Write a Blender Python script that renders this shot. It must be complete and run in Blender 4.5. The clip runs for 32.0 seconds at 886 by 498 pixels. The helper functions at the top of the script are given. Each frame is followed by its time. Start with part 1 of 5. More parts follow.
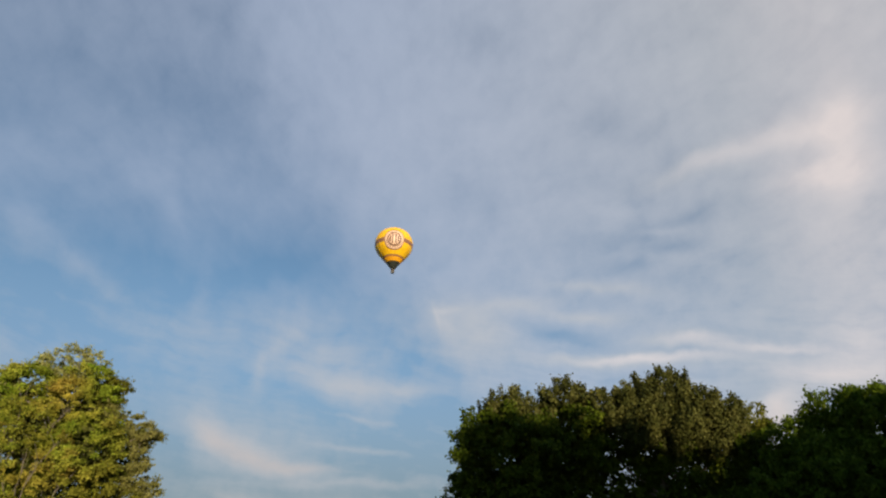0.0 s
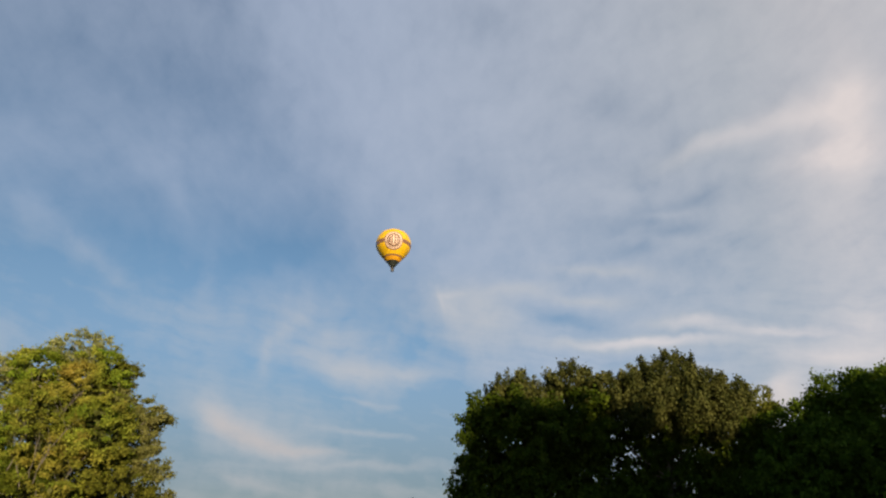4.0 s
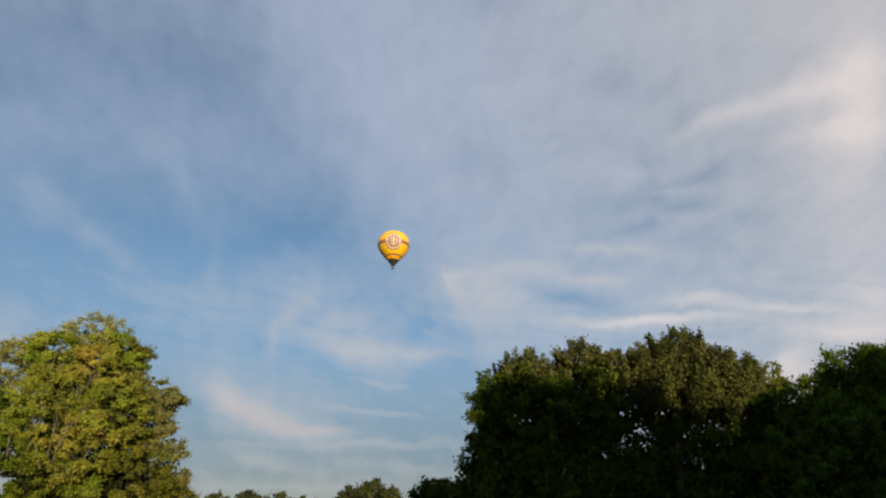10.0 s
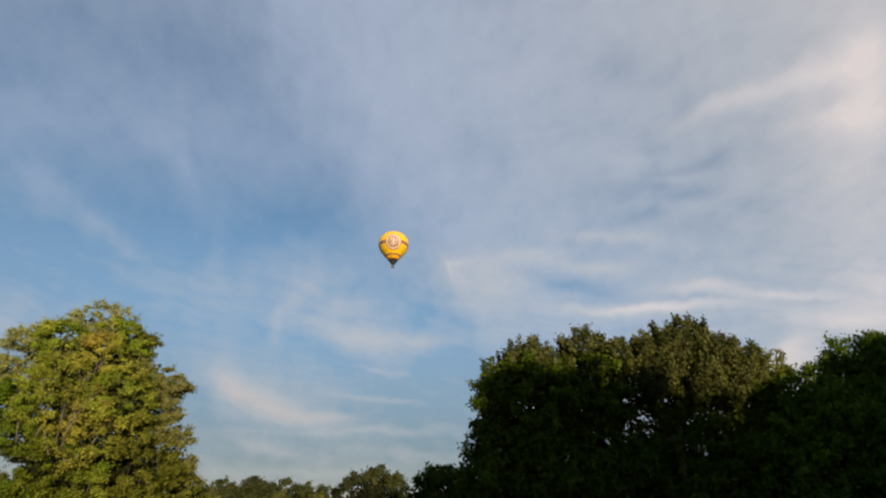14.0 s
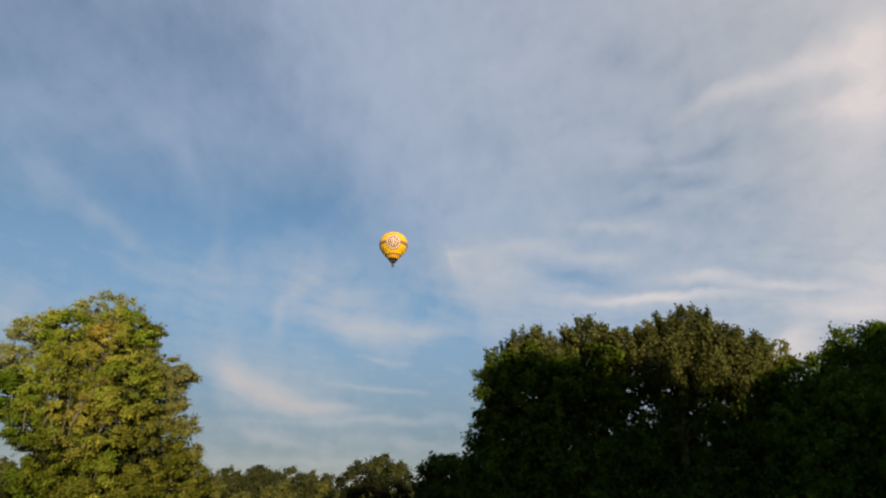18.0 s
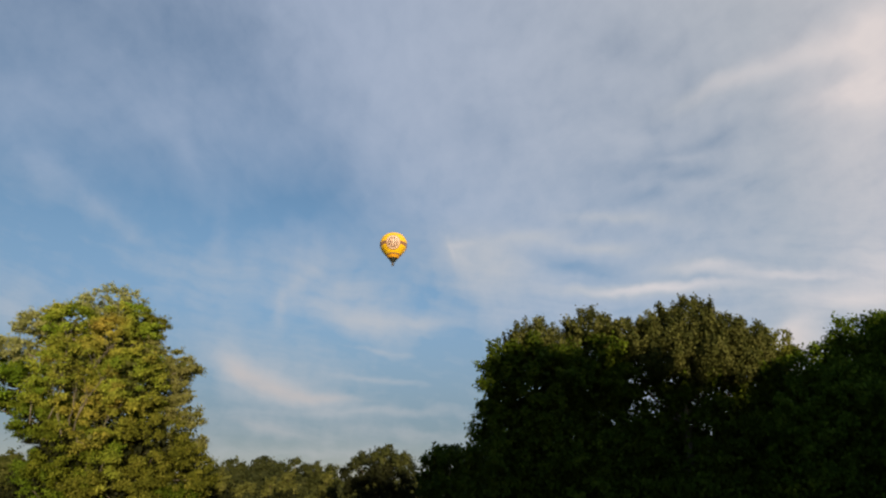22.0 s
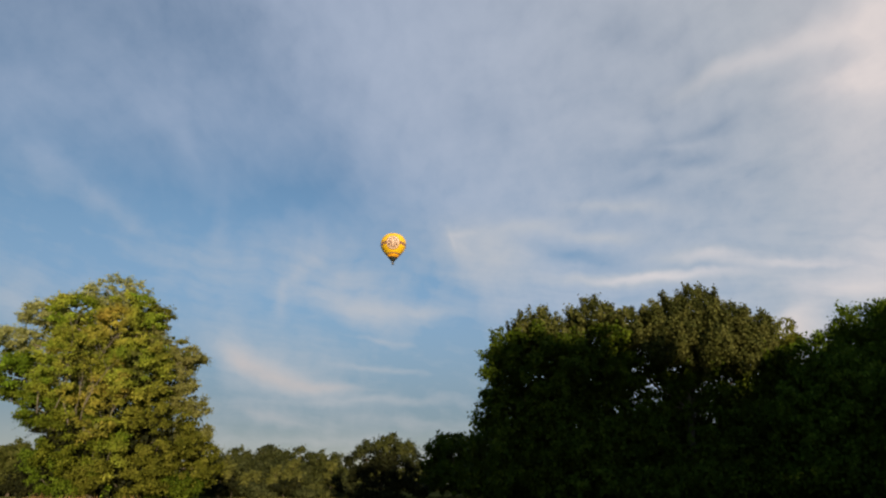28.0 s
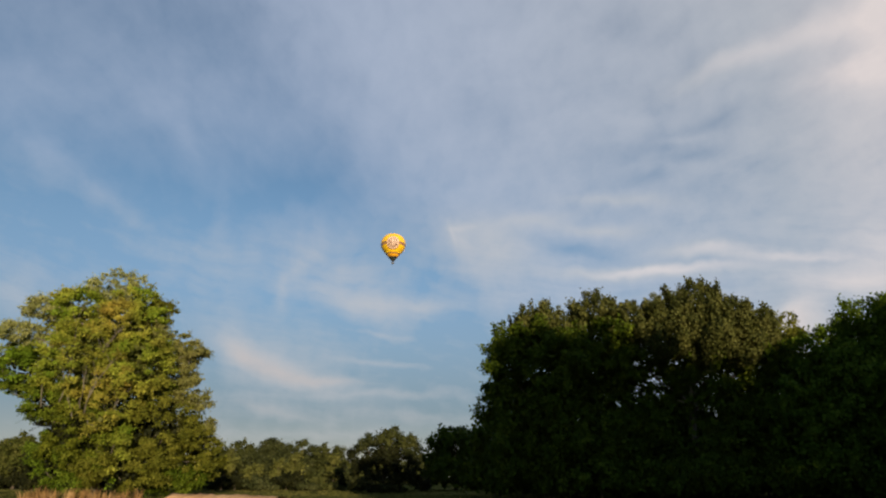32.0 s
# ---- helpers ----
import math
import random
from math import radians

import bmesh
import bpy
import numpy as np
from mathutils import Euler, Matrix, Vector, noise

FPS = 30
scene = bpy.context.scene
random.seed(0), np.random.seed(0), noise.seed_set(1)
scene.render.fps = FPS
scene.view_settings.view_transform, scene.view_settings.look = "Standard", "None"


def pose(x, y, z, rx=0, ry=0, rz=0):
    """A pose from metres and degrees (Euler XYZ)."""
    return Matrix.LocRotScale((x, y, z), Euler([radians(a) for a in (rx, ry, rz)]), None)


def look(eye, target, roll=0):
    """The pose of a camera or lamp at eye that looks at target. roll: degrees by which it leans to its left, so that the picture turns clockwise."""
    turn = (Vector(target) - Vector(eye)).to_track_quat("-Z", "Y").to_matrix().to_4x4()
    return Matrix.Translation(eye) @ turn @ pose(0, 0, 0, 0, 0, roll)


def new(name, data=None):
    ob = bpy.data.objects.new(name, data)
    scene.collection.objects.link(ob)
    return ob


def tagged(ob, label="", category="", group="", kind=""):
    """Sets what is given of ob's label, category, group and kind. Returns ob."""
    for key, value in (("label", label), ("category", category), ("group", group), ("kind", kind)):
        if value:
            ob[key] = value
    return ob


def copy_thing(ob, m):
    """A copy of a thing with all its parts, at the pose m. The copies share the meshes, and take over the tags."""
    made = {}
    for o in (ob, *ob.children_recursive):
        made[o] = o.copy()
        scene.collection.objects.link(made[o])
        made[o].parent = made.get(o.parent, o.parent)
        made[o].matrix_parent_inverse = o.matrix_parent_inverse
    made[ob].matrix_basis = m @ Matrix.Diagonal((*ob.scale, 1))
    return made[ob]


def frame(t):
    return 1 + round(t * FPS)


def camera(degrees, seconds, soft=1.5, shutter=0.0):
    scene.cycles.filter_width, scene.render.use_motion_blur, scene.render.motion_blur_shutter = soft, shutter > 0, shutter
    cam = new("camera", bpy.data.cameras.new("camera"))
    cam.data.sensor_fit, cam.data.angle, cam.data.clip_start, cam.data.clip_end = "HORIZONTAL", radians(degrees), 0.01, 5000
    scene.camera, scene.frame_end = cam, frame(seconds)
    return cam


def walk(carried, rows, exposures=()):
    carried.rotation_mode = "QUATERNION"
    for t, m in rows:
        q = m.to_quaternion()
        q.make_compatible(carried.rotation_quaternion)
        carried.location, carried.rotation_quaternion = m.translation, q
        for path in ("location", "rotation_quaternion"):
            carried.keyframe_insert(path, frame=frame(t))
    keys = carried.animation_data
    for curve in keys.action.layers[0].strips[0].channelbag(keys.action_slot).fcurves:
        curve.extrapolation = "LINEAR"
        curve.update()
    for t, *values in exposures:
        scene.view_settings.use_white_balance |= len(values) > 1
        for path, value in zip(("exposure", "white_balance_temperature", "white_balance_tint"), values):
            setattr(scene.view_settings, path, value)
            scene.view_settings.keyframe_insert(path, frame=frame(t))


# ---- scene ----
cam = camera(73.5, 32.0, soft=2.25)
EYE = (0.0, 0.0, 1.65)


def aim(turn, tilt, lean):
    """The camera's pose: degrees to the right, upwards, and of lean."""
    a, b = radians(turn), radians(tilt)
    way = Vector((math.sin(a) * math.cos(b), math.cos(a) * math.cos(b), math.sin(b)))
    return look(EYE, Vector(EYE) + 50 * way, lean)


walk(cam, [
    (0, aim(3.033, 28.946, 0.226)), (0.5, aim(2.952, 28.711, 0.134)), (1, aim(2.856, 28.541, 0.124)),
    (1.5, aim(2.771, 28.342, 0.122)), (2, aim(2.666, 28.124, 0.192)), (2.5, aim(2.554, 27.949, 0.300)),
    (3, aim(2.505, 27.799, 0.274)), (3.5, aim(2.464, 27.637, 0.274)), (5.5, aim(2.144, 26.937, 0.273)),
    (6, aim(2.085, 26.789, 0.273)), (6.5, aim(2.032, 26.620, 0.247)), (7, aim(1.952, 26.443, 0.265)),
    (7.5, aim(1.879, 26.302, 0.197)), (8, aim(1.806, 26.157, 0.120)), (8.5, aim(1.724, 26.003, 0.104)),
    (9, aim(1.643, 25.828, 0.018)), (9.5, aim(1.585, 25.651, -0.021)), (10, aim(1.536, 25.540, 0.002)),
    (10.5, aim(1.502, 25.404, 0.034)), (11, aim(1.428, 25.275, 0.042)), (11.5, aim(1.385, 25.152, -0.043)),
    (12, aim(1.338, 24.981, -0.062)), (12.5, aim(1.265, 24.807, -0.049)), (13, aim(1.238, 24.685, 0.020)),
    (13.5, aim(1.218, 24.525, 0.008)), (14, aim(1.125, 24.380, 0.115)), (14.5, aim(1.066, 24.314, 0.110)),
    (16.5, aim(0.910, 23.803, 0.220)), (17, aim(0.857, 23.679, 0.295)), (17.5, aim(0.819, 23.577, 0.259)),
    (18, aim(0.777, 23.460, 0.214)), (18.5, aim(0.733, 23.349, 0.191)), (19, aim(0.685, 23.268, 0.207)),
    (19.5, aim(0.647, 23.146, 0.173)), (20, aim(0.620, 23.050, 0.170)), (20.5, aim(0.596, 22.945, 0.077)),
    (21, aim(0.581, 22.829, 0.051)), (21.5, aim(0.547, 22.732, 0.005)), (22, aim(0.523, 22.636, 0.024)),
    (22.5, aim(0.471, 22.539, 0.028)), (23, aim(0.436, 22.444, 0.035)), (23.5, aim(0.411, 22.343, 0.047)),
    (24, aim(0.376, 22.268, 0.052)), (24.5, aim(0.374, 22.215, -0.011)), (25, aim(0.321, 22.099, 0.038)),
    (25.5, aim(0.311, 22.044, 0.006)), (27.5, aim(0.240, 21.733, -0.097)), (28, aim(0.202, 21.626, -0.041)),
    (28.5, aim(0.169, 21.550, -0.017)), (29, aim(0.149, 21.475, 0.007)), (29.5, aim(0.152, 21.387, 0.016)),
    (30, aim(0.145, 21.312, 0.011)), (30.5, aim(0.090, 21.252, -0.004)), (31, aim(0.061, 21.174, -0.004)),
    (31.5, aim(0.042, 21.111, -0.034)), (32, aim(0.000, 21.050, 0.000)),
])

# ---- world, sun ----
SUN_TURN, SUN_HEIGHT = 164.5, 7.6
world = bpy.data.worlds.new("evening_sky")
scene.world = world
world.use_nodes = True
wn = world.node_tree
sky = wn.nodes.new("ShaderNodeTexSky")
sky.sky_type, sky.sun_disc = "NISHITA", False
sky.sun_elevation, sky.sun_rotation = radians(SUN_HEIGHT), radians(SUN_TURN)
sky.air_density, sky.dust_density, sky.ozone_density = 1.0, 0.3, 2.2
wn.nodes["Background"].inputs["Strength"].default_value = 0.125
wn.links.new(sky.outputs[0], wn.nodes["Background"].inputs["Color"])

sun_data = bpy.data.lights.new("sun", "SUN")
sun_data.energy, sun_data.angle, sun_data.color = 5.0, radians(0.6), (1.0, 0.82, 0.58)
sun = new("sun", sun_data)
sa, sh = radians(SUN_TURN), radians(SUN_HEIGHT)
sun.matrix_basis = look((200 * math.sin(sa) * math.cos(sh), 200 * math.cos(sa) * math.cos(sh), 200 * math.sin(sh)), (0, 0, 0))
scene.view_settings.exposure = 0.3


# ---- materials ----
def material(name):
    m = bpy.data.materials.new(name)
    m.use_nodes = True
    return m, m.node_tree.nodes, m.node_tree.links, m.node_tree.nodes["Principled BSDF"]


def ramp(nodes, stops):
    r = nodes.new("ShaderNodeValToRGB")
    e = r.color_ramp.elements
    while len(e) < len(stops):
        e.new(0.5)
    for el, (p, c) in zip(e, stops):
        el.position, el.color = p, (*c, 1)
    return r


def noise_node(nodes, links, scale, detail=4.0, coord="Object", stretch=None):
    tc = nodes.new("ShaderNodeTexCoord")
    n = nodes.new("ShaderNodeTexNoise")
    n.inputs["Scale"].default_value, n.inputs["Detail"].default_value = scale, detail
    if stretch:
        mp = nodes.new("ShaderNodeMapping")
        mp.inputs["Scale"].default_value = stretch
        links.new(tc.outputs[coord], mp.inputs[0])
        links.new(mp.outputs[0], n.inputs["Vector"])
    else:
        links.new(tc.outputs[coord], n.inputs["Vector"])
    return n


def leaf_material(name, dark, mid, light, through_light=0.3, grain=0.45, drift=0.8):
    """Leaves: each one its own tint, with patches of tint metres wide, some light passing through."""
    m, n, l, b = material(name)
    geo = n.new("ShaderNodeNewGeometry")
    r = ramp(n, [(0.0, dark), (0.5, mid), (1.0, light)])
    patch = noise_node(n, l, drift, 4.0)
    mixer = n.new("ShaderNodeMath")
    mixer.operation = "MULTIPLY_ADD"
    l.new(geo.outputs["Random Per Island"], mixer.inputs[0])
    mixer.inputs[1].default_value = grain
    sub = n.new("ShaderNodeMath")
    sub.operation = "MULTIPLY_ADD"
    l.new(patch.outputs["Fac"], sub.inputs[0])
    sub.inputs[1].default_value, sub.inputs[2].default_value = 2.1, -0.545 - grain / 2
    l.new(sub.outputs[0], mixer.inputs[2])
    l.new(mixer.outputs[0], r.inputs[0])
    l.new(r.outputs[0], b.inputs["Base Color"])
    b.inputs["Roughness"].default_value = 0.6
    b.inputs["Specular IOR Level"].default_value = 0.06
    t = n.new("ShaderNodeBsdfTranslucent")
    l.new(r.outputs[0], t.inputs["Color"])
    mix = n.new("ShaderNodeMixShader")
    mix.inputs[0].default_value = through_light
    l.new(b.outputs[0], mix.inputs[1])
    l.new(t.outputs[0], mix.inputs[2])
    l.new(mix.outputs[0], n["Material Output"].inputs["Surface"])
    return m


def turning_leaf(name, shift, gain=1.0):
    """Leaves turning from green through olive to amber, in drifts that run on from bough to bough."""
    m = leaf_material(name, (0.42 * gain,) * 3, (0.92 * gain,) * 3, (1.55 * gain,) * 3, grain=0.25, drift=0.5)
    n, l = m.node_tree.nodes, m.node_tree.links
    shade = n["Color Ramp"]
    geo = n["Geometry"]
    drift = n.new("ShaderNodeTexNoise")
    drift.inputs["Scale"].default_value, drift.inputs["Detail"].default_value = 0.21, 3.0
    l.new(geo.outputs["Position"], drift.inputs["Vector"])
    a = n.new("ShaderNodeMath")
    a.operation = "MULTIPLY_ADD"
    l.new(drift.outputs["Fac"], a.inputs[0])
    a.inputs[1].default_value, a.inputs[2].default_value = 1.6, shift - 0.40
    b = n.new("ShaderNodeMath")
    b.operation = "MULTIPLY_ADD"
    l.new(geo.outputs["Random Per Island"], b.inputs[0])
    b.inputs[1].default_value = 0.12
    l.new(a.outputs[0], b.inputs[2])
    hue = ramp(n, [(0.08, (0.086, 0.134, 0.009)), (0.5, (0.152, 0.148, 0.021)), (0.95, (0.188, 0.134, 0.026))])
    l.new(b.outputs[0], hue.inputs[0])
    mix = n.new("ShaderNodeMix")
    mix.data_type, mix.blend_type = "RGBA", "MULTIPLY"
    mix.inputs[0].default_value = 1.0
    l.new(hue.outputs[0], mix.inputs[6])
    l.new(shade.outputs[0], mix.inputs[7])
    l.new(mix.outputs[2], n["Principled BSDF"].inputs["Base Color"])
    l.new(mix.outputs[2], n["Translucent BSDF"].inputs["Color"])
    return m


def plain(name, stops, scale, rough=0.8, bump=0.3, stretch=None, metallic=0.0, fine=None):
    m, n, l, b = material(name)
    nz = noise_node(n, l, scale, 6.0, stretch=stretch)
    r = ramp(n, stops)
    l.new(nz.outputs["Fac"], r.inputs[0])
    l.new(r.outputs[0], b.inputs["Base Color"])
    b.inputs["Roughness"].default_value, b.inputs["Metallic"].default_value = rough, metallic
    b.inputs["Specular IOR Level"].default_value = (0.0 if rough > 0.92 else 0.05) if rough > 0.75 else 0.4
    if bump:
        f = noise_node(n, l, fine or scale * 6, 6.0, stretch=stretch)
        bp = n.new("ShaderNodeBump")
        bp.inputs["Strength"].default_value = bump
        l.new(f.outputs["Fac"], bp.inputs["Height"])
        l.new(bp.outputs[0], b.inputs["Normal"])
    return m


LEAF_OLIVE = turning_leaf("leaf_olive", -0.08, 1.65)
LEAF_GREEN = turning_leaf("leaf_green", -0.32, 1.22)
LEAF_AMBER = turning_leaf("leaf_amber", 0.22, 1.6)
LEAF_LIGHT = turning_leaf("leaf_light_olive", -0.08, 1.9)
LEAF_MOSS = leaf_material("leaf_moss", (0.052, 0.060, 0.007), (0.118, 0.122, 0.014), (0.205, 0.198, 0.030))
# near-black: shade painted into crowns and tree feet, also the dark bushes' leaves
LEAF_SHADE_BUSH = leaf_material("leaf_shade_and_bush", (0.008, 0.010, 0.003), (0.015, 0.017, 0.005), (0.032, 0.033, 0.010), 0.1, grain=0.22, drift=0.55)
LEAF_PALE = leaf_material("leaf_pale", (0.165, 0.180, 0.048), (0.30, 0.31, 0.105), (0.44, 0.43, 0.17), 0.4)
LEAF_ASH = leaf_material("leaf_greyish_olive", (0.096, 0.098, 0.024), (0.180, 0.178, 0.048), (0.28, 0.265, 0.090), grain=0.3)
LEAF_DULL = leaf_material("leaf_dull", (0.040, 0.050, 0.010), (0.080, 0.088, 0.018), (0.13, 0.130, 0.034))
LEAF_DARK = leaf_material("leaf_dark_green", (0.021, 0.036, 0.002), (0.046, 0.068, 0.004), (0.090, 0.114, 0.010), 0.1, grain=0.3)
# lighter copy of the wood's leaves: sunlit crown tops put into the colour
LEAF_SUNLIT_TOP = leaf_material("leaf_sunlit_tops", (0.028, 0.035, 0.008), (0.064, 0.068, 0.016), (0.138, 0.136, 0.038), 0.15, grain=0.4)
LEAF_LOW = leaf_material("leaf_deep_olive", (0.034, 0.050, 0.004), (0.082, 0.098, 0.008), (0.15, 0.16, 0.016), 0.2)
LEAF_MIDGREEN = leaf_material("leaf_mid_green", (0.034, 0.058, 0.004), (0.076, 0.116, 0.008), (0.14, 0.185, 0.018), 0.2, grain=0.3)
LEAF_FAR = leaf_material("leaf_far", (0.026, 0.031, 0.008), (0.052, 0.058, 0.015), (0.100, 0.102, 0.030), 0.2, grain=0.22, drift=0.55)
LEAF_SAPLING = leaf_material("leaf_sapling", (0.070, 0.076, 0.017), (0.115, 0.118, 0.028), (0.175, 0.168, 0.048), 0.3, grain=0.22, drift=0.55)
LEAF_GREY = leaf_material("leaf_grey_green", (0.022, 0.027, 0.008), (0.041, 0.047, 0.015), (0.074, 0.078, 0.028), 0.15, grain=0.22, drift=0.55)
BARK = plain("bark", [(0.3, (0.045, 0.036, 0.026)), (0.7, (0.16, 0.13, 0.095))], 6.0, 0.9, 0.8, (1, 1, 0.15))
BARK_PALE = plain("bark_pale", [(0.3, (0.085, 0.072, 0.054)), (0.7, (0.20, 0.175, 0.13))], 5.0, 0.85, 0.6, (1, 1, 0.2))
MEADOW = plain("meadow", [(0.25, (0.040, 0.046, 0.012)), (0.5, (0.085, 0.085, 0.022)), (0.78, (0.16, 0.13, 0.045))], 0.09, 0.95, 0.7, fine=3.0)
DIRT = plain("dry_track", [(0.3, (0.36, 0.195, 0.09)), (0.7, (0.62, 0.38, 0.20))], 0.5, 0.95, 0.6)
STUBBLE = plain("stubble", [(0.3, (0.30, 0.24, 0.12)), (0.7, (0.44, 0.38, 0.24))], 0.3, 0.95, 0.6)
GRASS_DRY = leaf_material("grass_dry", (0.13, 0.068, 0.022), (0.30, 0.170, 0.062), (0.52, 0.33, 0.15), 0.3)
GRASS_GREEN = leaf_material("grass_green", (0.045, 0.050, 0.010), (0.085, 0.085, 0.020), (0.15, 0.13, 0.04), 0.3)


def cloth(name, color, wear, rough=0.45):
    """Balloon fabric: thin coated nylon, faintly mottled, a little light shining through."""
    m, n, l, b = material(name)
    nz = noise_node(n, l, 0.6, 5.0)
    r = ramp(n, [(0.3, wear), (0.65, color)])
    l.new(nz.outputs["Fac"], r.inputs[0])
    l.new(r.outputs[0], b.inputs["Base Color"])
    b.inputs["Roughness"].default_value = rough
    w = noise_node(n, l, 3.0, 3.0)
    bp = n.new("ShaderNodeBump")
    bp.inputs["Strength"].default_value, bp.inputs["Distance"].default_value = 0.25, 0.1
    l.new(w.outputs["Fac"], bp.inputs["Height"])
    l.new(bp.outputs[0], b.inputs["Normal"])
    return m


NYLON_YELLOW = cloth("nylon_yellow", (0.82, 0.49, 0.010), (0.74, 0.42, 0.008))
NYLON_ORANGE = cloth("nylon_orange", (0.74, 0.34, 0.010), (0.66, 0.29, 0.008))
NYLON_BROWN = cloth("nylon_brown", (0.26, 0.13, 0.075), (0.20, 0.10, 0.055))
NYLON_UMBER = cloth("nylon_umber", (0.15, 0.070, 0.038), (0.12, 0.055, 0.03))
NYLON_CREAM = cloth("nylon_cream", (0.71, 0.50, 0.37), (0.63, 0.43, 0.31))
NYLON_BLACK = cloth("nylon_black", (0.030, 0.034, 0.028), (0.018, 0.020, 0.017))
WICKER = plain("wicker", [(0.3, (0.05, 0.048, 0.045)), (0.7, (0.13, 0.125, 0.115))], 14.0, 0.8, 0.9, (1, 1, 5))
LEATHER = plain("leather", [(0.3, (0.05, 0.03, 0.02)), (0.7, (0.09, 0.055, 0.035))], 9.0, 0.5, 0.2)
STEEL = plain("steel", [(0.3, (0.22, 0.22, 0.23)), (0.7, (0.36, 0.36, 0.38))], 12.0, 0.35, 0.1, metallic=0.9)
FEATHER = plain("feather", [(0.3, (0.52, 0.47, 0.38)), (0.7, (0.80, 0.74, 0.63))], 18.0, 0.7, 0.3, (1, 6, 1))
BILL = plain("bill", [(0.3, (0.14, 0.10, 0.05)), (0.7, (0.22, 0.16, 0.08))], 30.0, 0.5, 0.1)


# ---- high thin cloud, on a far shell that turns slowly with the wind aloft ----
def cloud_material():
    m = bpy.data.materials.new("high_cloud")
    m.use_nodes = True
    n, l = m.node_tree.nodes, m.node_tree.links
    n.remove(n["Principled BSDF"])
    m.cycles.emission_sampling = "NONE"

    def math_node(op, a, b=None, c=None):
        q = n.new("ShaderNodeMath")
        q.operation = op
        for i, v in enumerate((a, b, c)):
            if v is None:
                continue
            if isinstance(v, (int, float)):
                q.inputs[i].default_value = v
            else:
                l.new(v, q.inputs[i])
        return q.outputs[0]

    tc = n.new("ShaderNodeTexCoord")
    nv = n.new("ShaderNodeVectorMath")
    nv.operation = "NORMALIZE"
    l.new(tc.outputs["Object"], nv.inputs[0])
    sep = n.new("ShaderNodeSeparateXYZ")
    l.new(nv.outputs[0], sep.inputs[0])
    turn = math_node("MULTIPLY", math_node("ARCTAN2", sep.outputs[0], sep.outputs[1]), 57.2958)
    rise = math_node("MULTIPLY", math_node("ARCSINE", sep.outputs[2]), 57.2958)
    flat = n.new("ShaderNodeCombineXYZ")
    l.new(turn, flat.inputs[0])
    l.new(rise, flat.inputs[1])

    def noise_at(vec, scale, detail, rough=0.5):
        t = n.new("ShaderNodeTexNoise")
        t.inputs["Scale"].default_value, t.inputs["Detail"].default_value, t.inputs["Roughness"].default_value = scale, detail, rough
        l.new(vec, t.inputs["Vector"])
        return t

    # the drifts' places are stirred a little, so that their edges are ragged
    def stirred(vec, scale, amount):
        t = noise_at(vec, scale, 3.0)
        c = n.new("ShaderNodeVectorMath")
        c.operation = "MULTIPLY_ADD"
        l.new(t.outputs["Color"], c.inputs[0])
        c.inputs[1].default_value, c.inputs[2].default_value = (amount, amount, 0), (-amount / 2, -amount / 2, 0)
        a = n.new("ShaderNodeVectorMath")
        a.operation = "ADD"
        l.new(vec, a.inputs[0])
        l.new(c.outputs[0], a.inputs[1])
        return a.outputs[0]

    place = stirred(stirred(flat.outputs[0], 0.11, STIR_WIDE), 0.5, STIR_FINE)
    spread = n.new("ShaderNodeSeparateXYZ")
    l.new(place, spread.inputs[0])
    total = {"bank": 0.0, "warm": 0.0}

    def bank(kind, turn0, rise0, length, width, angle, amount):
        """A soft drift of cloud (or, where amount is below 0, a thin place)."""
        c, s = math.cos(radians(angle)), math.sin(radians(angle))
        long, wide = length * 1.15, width * 1.15
        u = math_node("MULTIPLY_ADD", spread.outputs[1], s / long, math_node("MULTIPLY_ADD", spread.outputs[0], c / long, -(turn0 * c + rise0 * s) / long))
        v = math_node("MULTIPLY_ADD", spread.outputs[1], c / wide, math_node("MULTIPLY_ADD", spread.outputs[0], -s / wide, (turn0 * s - rise0 * c) / wide))
        soft = math_node("POWER", 0.3679, math_node("MULTIPLY_ADD", v, v, math_node("MULTIPLY", u, u)))
        total[kind] = math_node("MULTIPLY_ADD", soft, amount, total[kind])

    bank("bank", -38.0, 25.9, 3.4, 0.87, -30, 0.09)
    bank("bank", -31.7, 22.9, 4.2, 0.56, -25, 0.11)
    bank("bank", -28.9, 21.2, 1.7, 0.44, -9, 0.16)
    bank("bank", -37.3, 24.4, 4.4, 1.31, -25, 0.05)
    bank("bank", -40.2, 29.8, 2.4, 1.48, -18, 0.16)
    bank("bank", -27.9, 31.9, 6.5, 2.90, 3, 0.2)
    bank("bank", -36.0, 24.8, 3.3, 1.34, -28, 0.1)
    bank("bank", -25.5, 28.6, 2.5, 0.77, -49, 0.1)
    bank("bank", -21.7, 23.6, 3.9, 0.78, -76, 0.12)
    bank("bank", -14.8, 21.1, 6.1, 2.40, 14, 0.13)
    bank("bank", -13.5, 19.3, 2.1, 0.65, 41, 0.24)
    bank("bank", -15.3, 16.5, 1.7, 0.48, -85, 0.22)
    bank("bank", -7.3, 16.0, 4.9, 1.61, -17, 0.46)
    bank("bank", -8.0, 15.9, 3.9, 0.86, -8, 0.3)
    bank("bank", -1.7, 15.7, 5.2, 0.49, -1, 0.3)
    bank("bank", -4.7, 12.6, 2.6, 0.32, -7, 0.32)
    bank("bank", -6.4, 18.5, 3.5, 0.98, -12, 0.14)
    bank("warm", -18.0, 10.5, 2.2, 0.97, -27, 0.55)
    bank("warm", -14.4, 9.0, 3.2, 0.70, -15, 0.6)
